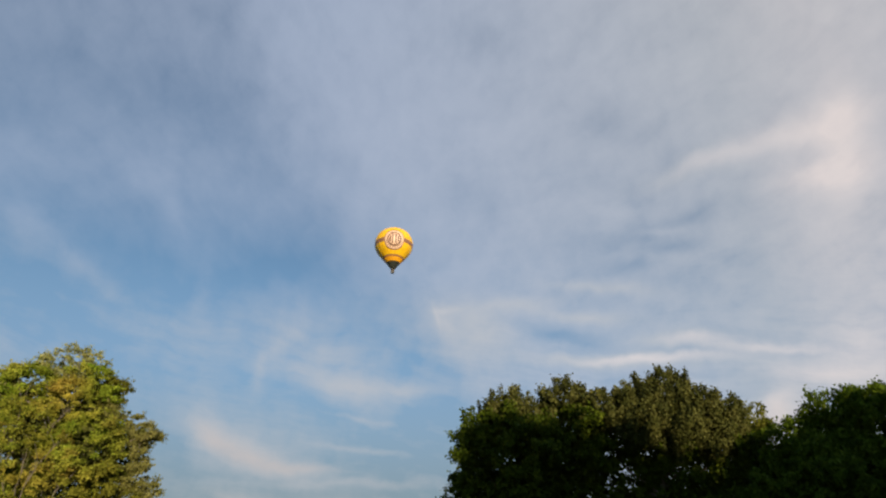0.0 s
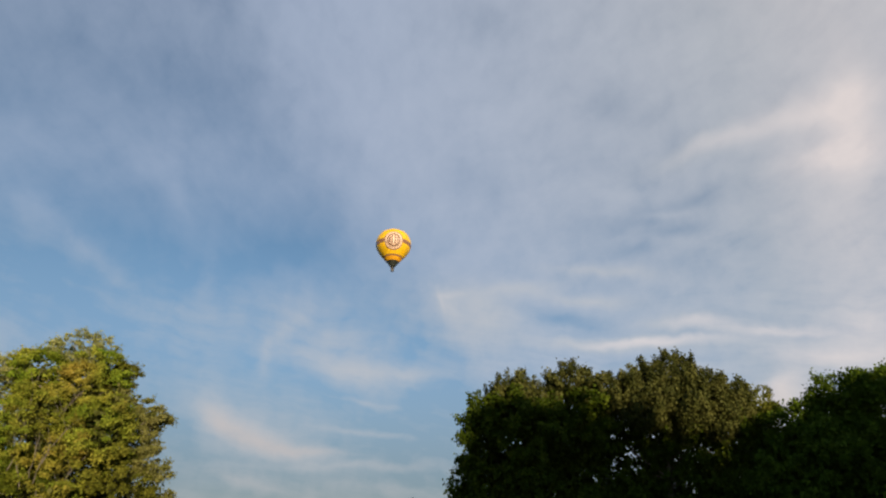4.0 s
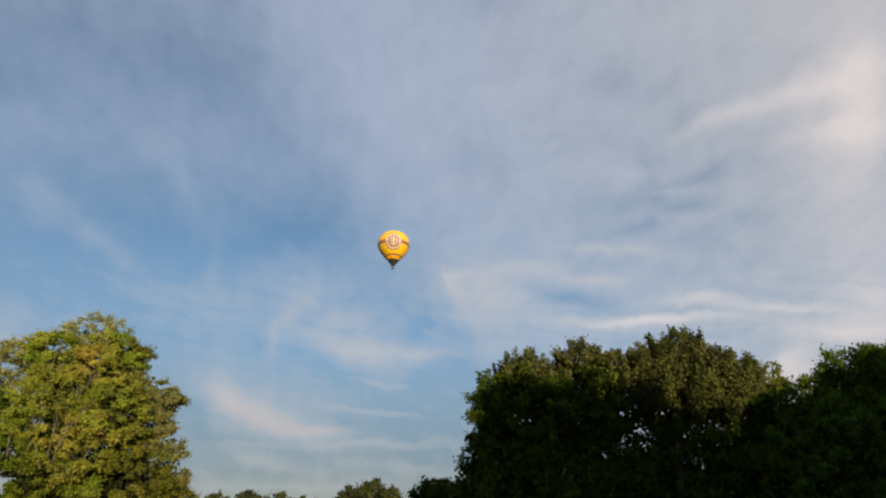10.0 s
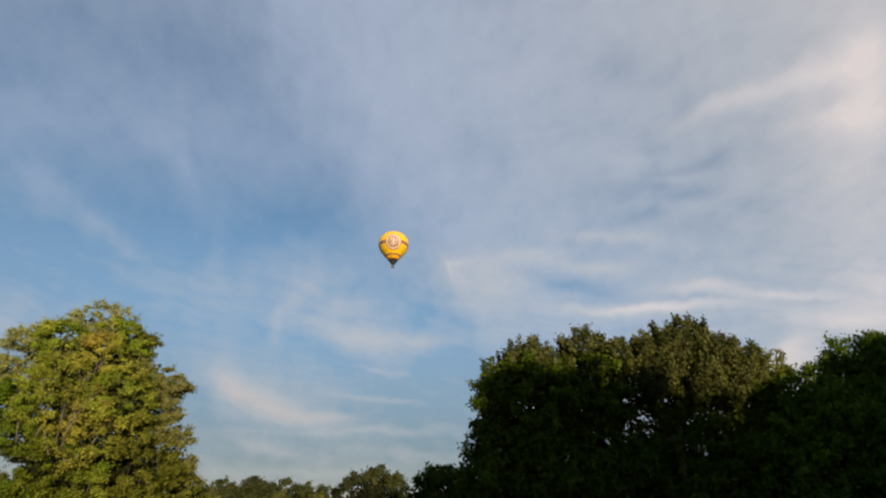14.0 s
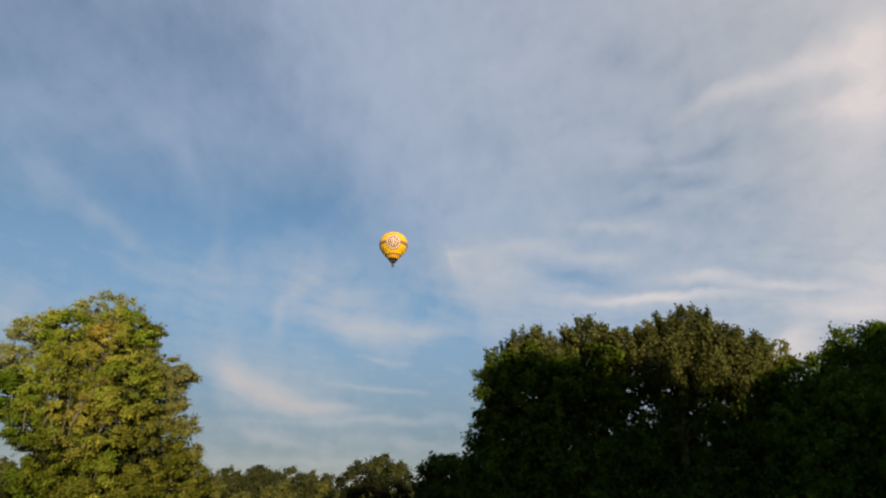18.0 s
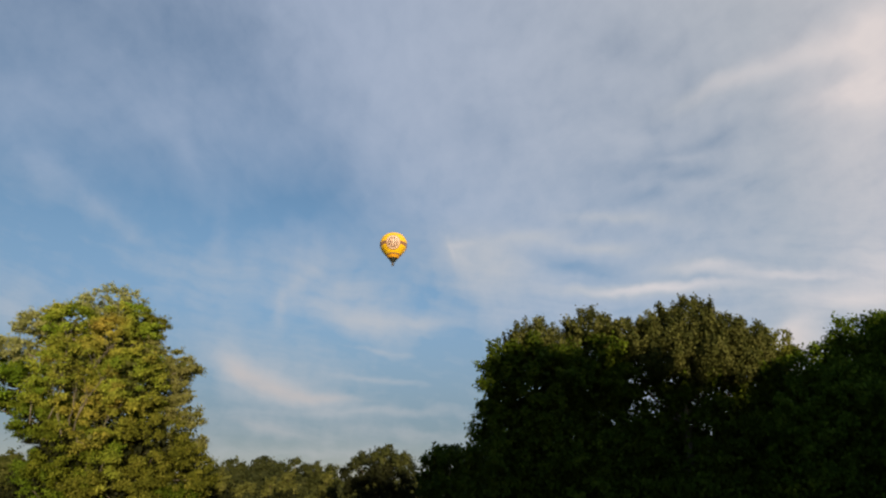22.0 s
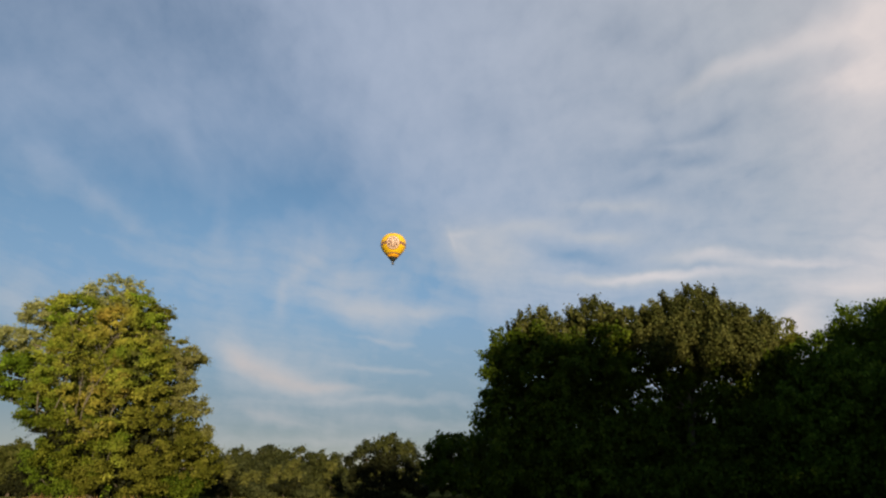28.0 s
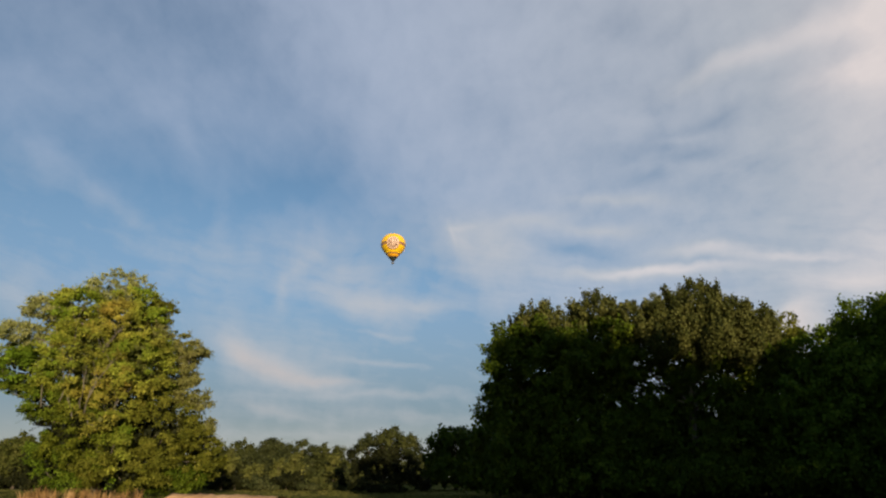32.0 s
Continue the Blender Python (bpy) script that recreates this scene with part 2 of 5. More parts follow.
    bank("warm", -9.9, 8.3, 2.9, 0.36, -3, 0.42)
    bank("bank", -15.1, 10.3, 6.0, 2.39, -13, 0.3)
    bank("bank", -36.4, 14.1, 1.9, 1.74, -3, 0.34)
    bank("bank", -32.0, 16.3, 2.2, 0.47, -3, 0.08)
    bank("warm", -15.5, 5.8, 4.6, 0.53, -9, 0.28)
    bank("warm", -3.9, 5.5, 7.2, 0.50, -3, 0.2)
    bank("bank", -8.3, 7.1, 9.8, 0.31, -0, 0.16)
    bank("bank", -4.4, 9.8, 5.4, 0.26, -4, 0.22)
    bank("warm", -1.7, 7.4, 4.8, 0.31, 3, 0.14)
    bank("warm", -10.8, 3.7, 7.0, 0.39, 2, 0.16)
    bank("bank", -24.5, 23.4, 4.5, 2.01, -10, -0.1)
    bank("bank", -13.5, 27.2, 5.0, 1.86, 15, -0.08)
    bank("bank", -36.6, 19.8, 3.3, 1.53, -15, -0.1)
    bank("bank", -39.7, 38.3, 2.2, 3.06, 2, -0.08)
    bank("bank", -27.2, 39.7, 5.3, 2.65, 3, -0.08)
    bank("bank", -32.8, 27.6, 1.9, 2.29, -4, 0.03)
    bank("warm", 31.1, 34.0, 5.5, 0.89, 3, 0.24)
    bank("warm", 41.0, 34.1, 4.3, 1.35, -5, 0.26)
    bank("warm", 40.7, 30.3, 3.3, 1.28, -7, 0.36)
    bank("warm", 43.2, 32.4, 1.6, 3.71, -16, 0.25)
    bank("warm", 39.2, 23.7, 4.3, 7.41, -5, 0.14)
    bank("bank", 35.3, 31.7, 4.2, 0.41, -5, -0.12)
    bank("bank", 25.6, 29.3, 6.6, 0.99, 7, -0.4)
    bank("bank", 27.0, 27.5, 3.1, 0.59, -1, -0.28)
    bank("bank", 21.5, 26.1, 3.3, 0.82, -0, -0.34)
    bank("bank", 26.5, 23.7, 2.7, 1.09, -5, -0.2)
    bank("bank", 25.5, 29.1, 2.4, 0.34, -3, 0.3)
    bank("bank", 21.5, 39.8, 3.7, 1.59, -18, -0.36)
    bank("bank", 22.7, 33.3, 2.5, 1.25, -34, -0.2)
    bank("bank", 27.7, 36.0, 2.6, 2.19, -46, -0.2)
    bank("bank", 16.5, 35.3, 2.4, 1.63, -47, -0.1)
    bank("warm", 18.4, 24.6, 4.4, 0.47, -11, 0.28)
    bank("warm", 10.2, 23.8, 3.8, 0.64, 3, 0.3)
    bank("bank", -3.8, 27.8, 4.3, 2.17, -9, 0.12)
    bank("bank", 12.3, 24.4, 2.4, 2.28, -67, 0.08)
    bank("warm", 5.5, 21.5, 3.8, 2.19, -18, 0.5)
    bank("warm", 2.3, 22.1, 1.5, 0.75, -57, 0.3)
    bank("bank", 4.9, 18.0, 2.8, 1.65, -31, 0.16)
    bank("bank", 13.6, 20.9, 3.4, 0.80, -12, -0.55)
    bank("bank", 17.3, 19.7, 4.3, 0.42, -10, -0.1)
    bank("warm", 20.8, 17.8, 7.3, 0.51, -5, 0.62)
    bank("warm", 26.1, 18.8, 3.6, 0.54, -7, 0.42)
    bank("warm", 33.0, 17.2, 3.5, 0.37, -9, 0.3)
    bank("warm", 16.5, 22.2, 3.8, 0.47, -12, 0.34)
    bank("bank", 27.0, 17.6, 7.2, 0.34, -10, -0.28)
    bank("bank", 19.5, 15.5, 2.6, 1.27, 0, -0.25)
    bank("bank", 2.4, 11.1, 1.6, 2.72, 57, -0.4)
    bank("bank", 1.0, 13.1, 3.1, 1.34, 28, -0.2)
    bank("warm", 32.0, 11.8, 1.2, 2.05, -47, 0.55)
    bank("warm", 35.5, 14.8, 4.2, 0.80, -7, 0.32)
    bank("warm", 39.5, 16.5, 1.9, 2.27, -81, 0.2)
    bank("bank", -7.0, 32.4, 1.4, 1.09, 30, 0.2)
    bank("bank", 6.8, 48.1, 3.9, 1.76, -12, -0.3)
    bank("bank", 4.4, 33.7, 3.2, 1.79, -14, -0.22)
    bank("bank", 19.9, 31.9, 2.0, 0.60, -20, 0.2)
    bank("bank", -4.5, 39.3, 6.8, 3.55, 15, 0.1)
    bank("bank", 6.7, 39.7, 3.5, 2.13, 7, 0.1)
    bank("bank", -10.3, 20.3, 9.6, 2.95, -2, 0.1)
    bank("warm", 1.5, 13.5, 2.5, 1.08, -26, 0.08)
    bank("bank", -24.3, 19.1, 4.8, 1.99, -7, 0.08)
    bank("bank", -5.3, 22.5, 7.0, 2.45, 6, 0.02)
    bank("bank", -12.6, 25.9, 4.7, 2.14, -8, -0.05)
    bank("warm", 2.9, 23.2, 1.5, 0.33, 8, 0.25)
    bank("warm", 1.7, 22.1, 1.2, 0.29, -78, 0.25)

    def eased(value, v0, v1, out0, out1):
        f = n.new("ShaderNodeMapRange")
        f.interpolation_type = "SMOOTHSTEP"
        for i, v in enumerate((v0, v1, out0, out1), 1):
            f.inputs[i].default_value = v
        l.new(value, f.inputs[0])
        return f.outputs[0]

    def mixed(fac, a, b):
        """a where fac is 0, b where it is 1."""
        return math_node("MULTIPLY_ADD", fac, math_node("SUBTRACT", b, a), a)

    # drawn-out wisps: falling to the right in the one half of the sky, rising in the other, level low down
    def wisps(length, width, angle, shift):
        mp = n.new("ShaderNodeMapping")
        mp.vector_type = "TEXTURE"
        mp.inputs["Location"].default_value = shift
        mp.inputs["Rotation"].default_value = (0, 0, radians(angle))
        mp.inputs["Scale"].default_value = (length, width, 1)
        l.new(place, mp.inputs[0])
        t = n.new("ShaderNodeTexNoise")
        t.inputs["Scale"].default_value, t.inputs["Detail"].default_value, t.inputs["Roughness"].default_value = 1.0, 6.0, 0.55
        l.new(mp.outputs[0], t.inputs["Vector"])
        return t.outputs["Fac"]

    side = eased(turn, -14.0, 14.0, 0.0, 1.0)
    wisp = mixed(side, wisps(8.0, 4.0, -34, (3, 1, 0)), wisps(9.0, 3.2, 12, (7, 2, 0)))
    wisp = mixed(eased(rise, 27.0, 17.0, 0.0, 1.0), wisp, wisps(8.0, 1.5, -9, (1, 5, 0)))
    broad = noise_at(place, 0.11, 3.0, 0.5).outputs["Fac"]
    curd = noise_at(place, 0.45, 4.0, 0.55).outputs["Fac"]
    stir = math_node("ADD", math_node("MULTIPLY_ADD", wisp, 1.3, -0.65), math_node("MULTIPLY_ADD", curd, 0.9, -0.45))
    # the great sheet: its edge runs slanting down across the sky, thick to the one side of it
    across = math_node("MULTIPLY_ADD", spread.outputs[1], 0.95, spread.outputs[0])
    body = math_node("ADD", math_node("ADD", total["bank"], total["warm"]), eased(across, SHEET_FROM, SHEET_TO, 0.0, SHEET))
    body = math_node("ADD", body, eased(rise, 18.0, 44.0, VEIL_LOW, VEIL_HIGH))
    body = math_node("MULTIPLY_ADD", broad, 0.24, math_node("ADD", body, -0.12))
    cover = math_node("MULTIPLY_ADD", math_node("MAXIMUM", body, 0.0), math_node("MULTIPLY_ADD", stir, eased(rise, 24.0, 38.0, 0.8, 0.5), 1.0), math_node("MULTIPLY", stir, eased(rise, 28.0, 18.0, 0.11, 0.30)))
    # the sheet thins out to nothing at its ends
    cover = math_node("MULTIPLY", cover, eased(math_node("ABSOLUTE", turn), 84.0, 62.0, 0.0, 1.0))
    cover = math_node("MULTIPLY", cover, eased(rise, 78.0, 62.0, 0.0, 1.0))
    cover = math_node("MAXIMUM", cover, 0.0)
    thick = math_node("MULTIPLY_ADD", math_node("EXPONENT", math_node("MULTIPLY", cover, -1.7)), -0.94, 0.94)

    # haze towards the horizon, under the cloud
    low = n.new("ShaderNodeMapRange")
    low.interpolation_type = "SMOOTHSTEP"
    for i, v in enumerate((27.0, 4.0, 0.0, 0.9), 1):
        low.inputs[i].default_value = v
    l.new(rise, low.inputs[0])
    deep = ramp(n, [(0.0, HAZE_LOW), (0.26, HAZE_MID), (0.75, HAZE_HIGH)])
    l.new(math_node("DIVIDE", rise, 22.0), deep.inputs[0])
    open_part = math_node("SUBTRACT", 1.0, thick)
    under = math_node("MULTIPLY", open_part, low.outputs[0])
    both = math_node("ADD", thick, under)
    share = math_node("DIVIDE", thick, math_node("MAXIMUM", both, 0.001))

    # lavender-grey cloud, warmer and brighter towards the low sun
    warm = n.new("ShaderNodeMapRange")
    for i, v in enumerate((-22.0, 44.0, 0.0, 1.0), 1):
        warm.inputs[i].default_value = v
    l.new(turn, warm.inputs[0])
    tint = ramp(n, [(0.0, CLOUD_COOL), (0.55, CLOUD_MID), (1.0, CLOUD_WARM)])
    l.new(math_node("ADD", math_node("MULTIPLY", math_node("POWER", warm.outputs[0], 1.6), 0.70), math_node("MULTIPLY", total["warm"], 0.8)), tint.inputs[0])
    pale = n.new("ShaderNodeMix")
    pale.data_type = "RGBA"
    l.new(tint.outputs[0], pale.inputs[6])
    pale.inputs[7].default_value = (*CLOUD_PALE, 1)
    l.new(math_node("MULTIPLY", eased(rise, 27.0, 19.0, 0.0, 1.0), eased(turn, 16.0, -2.0, 0.0, 1.0)), pale.inputs[0])
    hazy = n.new("ShaderNodeMix")
    hazy.data_type = "RGBA"
    l.new(share, hazy.inputs[0])
    l.new(deep.outputs[0], hazy.inputs[6])
    # low cloud is rosier and duller: sunset light put into its colour
    rosy = n.new("ShaderNodeMapRange")
    rosy.interpolation_type = "SMOOTHSTEP"
    for i, v in enumerate((17.0, 8.0, 0.0, 1.6), 1):
        rosy.inputs[i].default_value = v
    l.new(rise, rosy.inputs[0])
    low_tint = n.new("ShaderNodeMix")
    low_tint.data_type = "RGBA"
    l.new(math_node("MINIMUM", math_node("MULTIPLY", rosy.outputs[0], math_node("MAXIMUM", total["warm"], 0.0)), 1.0), low_tint.inputs[0])
    l.new(pale.outputs[2], low_tint.inputs[6])
    low_tint.inputs[7].default_value = (*CLOUD_ROSY, 1)
    l.new(low_tint.outputs[2], hazy.inputs[7])
    em = n.new("ShaderNodeEmission")
    l.new(hazy.outputs[2], em.inputs["Color"])
    em.inputs["Strength"].default_value = 1.0
    clear = n.new("ShaderNodeBsdfTransparent")
    mix = n.new("ShaderNodeMixShader")
    l.new(both, mix.inputs[0])
    l.new(clear.outputs[0], mix.inputs[1])
    l.new(em.outputs[0], mix.inputs[2])
    l.new(mix.outputs[0], n["Material Output"].inputs["Surface"])
    return m


STIR_WIDE, STIR_FINE = 2.6, 0.7
SHEET_FROM, SHEET_TO, SHEET = 13.0, 33.0, 0.58
VEIL_LOW, VEIL_HIGH = 0.0, 0.36
CLOUD_PALE = (0.436, 0.438, 0.456)
CLOUD_ROSY = (0.47, 0.43, 0.42)
CLOUD_COOL, CLOUD_MID, CLOUD_WARM = (0.348, 0.402, 0.513), (0.440, 0.452, 0.482), (0.70, 0.62, 0.59)
HAZE_LOW, HAZE_MID, HAZE_HIGH = (0.325, 0.315, 0.285), (0.165, 0.222, 0.275), (0.165, 0.238, 0.362)


# ---- mesh helpers ----
def fast_mesh(name, v, f):
    """A mesh from arrays of vertices (n, 3) and faces (m, k)."""
    v, f = np.asarray(v, dtype=np.float32), np.asarray(f, dtype=np.int32)
    me = bpy.data.meshes.new(name)
    me.vertices.add(len(v))
    me.vertices.foreach_set("co", v.ravel())
    me.loops.add(f.size)
    me.loops.foreach_set("vertex_index", f.ravel())
    me.polygons.add(len(f))
    me.polygons.foreach_set("loop_start", np.arange(len(f), dtype=np.int32) * f.shape[1])
    me.update(calc_edges=True)
    return me


def part(name, mesh, mat, parent=None, label="", smooth=False, at=None):
    """Links a mesh as ONE object under a thing or a part."""
    if isinstance(mesh, bmesh.types.BMesh):
        bm, mesh = mesh, bpy.data.meshes.new(name)
        bm.to_mesh(mesh)
        bm.free()
    if mat and not mesh.materials:
        mesh.materials.append(mat)
    if smooth:
        mesh.polygons.foreach_set("use_smooth", [True] * len(mesh.polygons))
    ob = new(name, mesh)
    if at is not None:
        ob.matrix_basis = at if isinstance(at, Matrix) else Matrix.Translation(at)
    if parent:
        ob.parent = parent
    if label:
        ob["label"] = label
    return ob


def thing(name, at, label, category, group="", kind=""):
    ob = new(name)
    ob.matrix_basis = at if isinstance(at, Matrix) else Matrix.Translation(at)
    ob.empty_display_size = 0.3
    return tagged(ob, label, category, group, kind)


def tube(points, radii, sides=8):
    """A tapered, capped tube through the points."""
    pts = np.asarray(points, float)
    rows = []
    d = np.gradient(pts, axis=0)
    d /= np.linalg.norm(d, axis=1)[:, None] + 1e-9
    ref = np.array((1.0, 0, 0)) if abs(d[0][0]) < 0.8 else np.array((0, 1.0, 0))
    for p, w, r in zip(pts, d, radii):
        a = np.cross(w, ref)
        a /= np.linalg.norm(a)
        b = np.cross(w, a)
        ang = np.arange(sides) * 2 * np.pi / sides
        rows.append(p + r * (np.cos(ang)[:, None] * a + np.sin(ang)[:, None] * b))
    v = np.concatenate(rows + [pts[:1], pts[-1:]])
    f = []
    n = len(pts)
    for i in range(n - 1):
        for j in range(sides):
            k = (j + 1) % sides
            f.append((i * sides + j, i * sides + k, (i + 1) * sides + k, (i + 1) * sides + j))
    c0, c1 = n * sides, n * sides + 1
    for j in range(sides):
        k = (j + 1) % sides
        f.append((c0, k, j, j))
        f.append((c1, (n - 1) * sides + j, (n - 1) * sides + k, (n - 1) * sides + k))
    me = bpy.data.meshes.new("tube")
    me.from_pydata(v.tolist(), [], [tuple(dict.fromkeys(q)) for q in f])
    return me


def unit(a):
    return a / (np.linalg.norm(a, axis=-1, keepdims=True) + 1e-9)


def blades(rng, at, face, length, droop=0.4, upright=0.0, loose=0.5):
    """Leaf blades at the given places, each folded along its midrib and turned roughly to the given side."""
    n = len(at)
    face = unit(face + rng.normal(0, loose, (n, 3)))
    way = rng.normal(0, 0.8, (n, 3)) + np.array((0, 0, upright * 2 - droop))
    way = unit(way - face * np.sum(way * face, axis=1, keepdims=True))
    side = np.cross(way, face)
    ln = length * rng.uniform(0.65, 1.35, (n, 1))
    wd = ln * rng.uniform(0.27, 0.40, (n, 1))
    mid = at + way * ln * 0.45 + face * ln * 0.10
    v = np.stack([at, mid + side * wd, at + way * ln - face * ln * 0.08, mid - side * wd], axis=1).reshape(-1, 3)
    return v


def quads_of(v):
    return np.arange(len(v)).reshape(-1, 4)


SWAY = []


class Tree:
    """A tree: trunk, limbs and leaf clumps under one empty at its foot."""

    def __init__(self, name, label, x, y, seed, bark=BARK, category="tree", group="", z=0.0):
        self.base = np.array((x, y, z))
        self.rng = np.random.default_rng(seed)
        self.bark = bark
        self.ob = thing(name, (x, y, z), label, category, group)
        self.axis = []
        self.gaps = ()

    def trunk(self, height, radius, lean=(0, 0), sides=9):
        t = np.linspace(0, 1, 9)
        wob = np.cumsum(self.rng.normal(0, 0.012 * height, (9, 2)), axis=0) * t[:, None]
        pts = np.c_[lean[0] * t + wob[:, 0], lean[1] * t + wob[:, 1], t * height - 0.15]
        rad = radius * (1 - 0.86 * t) * np.where(t < 0.05, 1.35, 1.0)
        self.axis = pts
        part("trunk", tube(pts, rad, sides), self.bark, self.ob, smooth=True)
        self.radius, self.height = radius, height

    def limb(self, target, thick=0.3):
        """A limb from the trunk towards a clump's middle."""
        target = np.asarray(target) - self.base
        start_z = max(0.10 * self.height, min(0.92 * self.height, target[2] - 0.55 * np.hypot(*(target[:2])) - 0.8))
        s = np.array([np.interp(start_z, self.axis[:, 2], self.axis[:, i]) for i in range(3)])
        t = np.linspace(0, 1, 6)[:, None]
        pts = s + (target - s) * t + np.array((0, 0, 1.0)) * (np.sin(t * np.pi) * 0.06 * np.linalg.norm(target - s))
        pts[1:-1] += self.rng.normal(0, 0.12, (4, 3))
        r = self.radius * thick * (1 - 0.85 * t[:, 0]) + 0.012
        part("limb", tube(pts, r, 6), self.bark, self.ob, smooth=True)

    def bough(self, foot, tip, thick):
        """A rising bough that shows between the leaves, with side shoots."""
        g = self.rng
        a, e = np.asarray(foot) - self.base, np.asarray(tip) - self.base
        t = np.linspace(0, 1, 9)[:, None]
        bow = np.array((0.9 * np.sign(e[0] - a[0]), 0, 0)) * np.sin(t * np.pi) * -0.5
        pts = a + (e - a) * t + bow + np.cumsum(g.normal(0, 0.07, (9, 3)), axis=0)
        ob = part("bough", tube(pts, thick * (1 - 0.8 * t[:, 0]) + 0.012, 6), self.bark, self.ob, smooth=True)
        for k in (2, 3, 5, 6):
            way = np.array((g.uniform(-1, 1), g.uniform(-0.5, 0.2), g.uniform(0.9, 1.7))) * g.uniform(0.7, 1.3)
            u = np.linspace(0, 1, 5)[:, None]
            part("shoot", tube(pts[k] + way * u + g.normal(0, 0.04, (5, 3)) * u, thick * 0.4 * (1 - 0.8 * u[:, 0]) + 0.008, 5), self.bark, ob, smooth=True)

    def opened(self, v, centre):
        """Leaves without those in the crown's gaps, which are cut along the camera's lines of sight."""
        if not self.gaps:
            return v
        q = v.reshape(-1, 4, 3)
        at = q.mean(axis=1) + np.asarray(centre)
        flat = at[:, [0, 2]] * np.array((1.0, 1.0)) - np.array((0, 1.65))
        flat = flat * (56.5 / at[:, 1:2]) + np.array((0, 1.65))
        keep = np.ones(len(at), bool)
        for gx, gz, r in self.gaps:
            off = np.hypot((flat[:, 0] - gx) * 1.15, flat[:, 1] - gz)
            keep &= off > r * (0.65 + 0.5 * np.sin(9 * np.arctan2(flat[:, 1] - gz, flat[:, 0] - gx) + gx * 5)) * self.rng.uniform(0.75, 1.15, len(at))
        return q[keep].reshape(-1, 3)

    def clump(self, x, y, z, rx, ry, rz, mat, cover=1.35, length=0.23, lump=0.8, gaps=0.0, upright=0.0, fill=1.5, flat=0.82, branches=0, twigs=0.0, limb=True, sway=0.0, core=1.0, inner_mat=None, label="", loose=1.0):
        """A mass of leaves round (x, y, z): many rounded sprays, uneven in outline, over an inside that inner_mat can
        darken in place of shade.
        """
        g = self.rng
        rx, ry, rz = rx * 1.02, ry * 1.02, rz * 1.02
        size = np.array((rx, ry, rz))
        lump = min(lump, 0.55 * min(rx, rz))
        inner = np.maximum(size - 0.85 * lump, 0.25 * size)
        area = 4.19 * (inner[0] * inner[1] + inner[1] * inner[2] + inner[0] * inner[2])
        n = max(9, int(fill * area / (3.14 * lump * lump)))
        d = unit(g.normal(0, 1, (n, 3)))
        lobe = np.zeros(n)
        for k in range(6):
            w = unit(g.normal(0, 1, 3))
            lobe += g.uniform(0.03, 0.09) * np.cos(g.uniform(3, 8) * (d @ w) + g.uniform(0, 6.28))
        c = d * (g.uniform(0.5, 1.0, n) ** 0.45 * (1.0 + lobe))[:, None] * inner
        if gaps:
            holes = unit(g.normal(0, 1, (10, 3))) * 0.85 * size
            keep = np.min(np.linalg.norm(c[:, None] - holes[None], axis=2), axis=1) > gaps * min(rx, rz)
            c, d = c[keep], d[keep]
        q = lump * g.uniform(0.6, 1.25, len(c))
        count = np.maximum(6, (cover * 9.0 * q * q / (0.33 * length * length)).astype(int) // 2)
        idx = np.repeat(np.arange(len(c)), count)
        m = len(idx)
        w = unit(g.normal(0, 0.9, (m, 3)) + 0.6 * d[idx] + np.array((0, 0, 0.3)))
        far = np.where(g.random(m) < 0.14, g.uniform(1.0, 1.5 if upright < 0.8 else 1.12, m), g.uniform(0.3, 1.0, m) ** 0.6)
        # each spray is drawn out along its own shoot, outwards and up
        shoot = unit(d + g.normal(0, 0.45, d.shape) + np.array((0, 0, 0.25 + 1.6 * upright)))
        drawn = g.uniform(1.15, 1.6, len(c)) + 0.9 * upright
        step = w * (q[idx] * far)[:, None] * np.array((1.0, 1.0, flat))
        along = np.sum(step * shoot[idx], axis=1, keepdims=True) * shoot[idx]
        at = c[idx] + (0.85 - 0.12 * upright) * (step - along) + along * drawn[idx][:, None]
        v = blades(g, at, w, length, upright=min(upright, 0.8), loose=loose)
        if twigs:
            # slender twigs that reach out of the mass, leaves along them
            k = int(twigs * area)
            pick = g.integers(0, len(c), k)
            way = unit(d[pick] + g.normal(0, 0.45, (k, 3)) + np.array((0, 0, 0.25 + upright)))
            reach = g.uniform(0.5, 1.05, k) * (0.6 + lump)
            along = np.repeat(np.arange(k), 12)
            t = g.uniform(0.35, 1.0, len(along))
            spots = c[pick][along] + way[along] * (t * reach[along])[:, None] + g.normal(0, 0.07, (len(along), 3))
            v = np.concatenate([v, blades(g, spots, unit(way[along] + g.normal(0, 0.8, (len(along), 3))), length * 0.85, upright=upright)])
        # inner_mat, where given, paints the crown's inner shade as a darker leaf colour
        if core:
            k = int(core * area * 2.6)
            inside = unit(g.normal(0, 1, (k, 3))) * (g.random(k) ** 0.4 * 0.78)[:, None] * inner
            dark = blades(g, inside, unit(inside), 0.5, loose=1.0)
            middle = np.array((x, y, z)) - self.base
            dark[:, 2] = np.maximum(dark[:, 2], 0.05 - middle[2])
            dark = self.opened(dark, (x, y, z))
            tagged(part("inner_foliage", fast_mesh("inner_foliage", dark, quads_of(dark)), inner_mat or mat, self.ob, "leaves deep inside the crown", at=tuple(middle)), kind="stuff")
        v = self.opened(v, (x, y, z))
        pivot = np.array((0, 0, -rz * 0.9))
        foot = np.array((x, y, z)) - self.base + pivot
        v = v - pivot
        v[:, 2] = np.maximum(v[:, 2], 0.03 - foot[2])
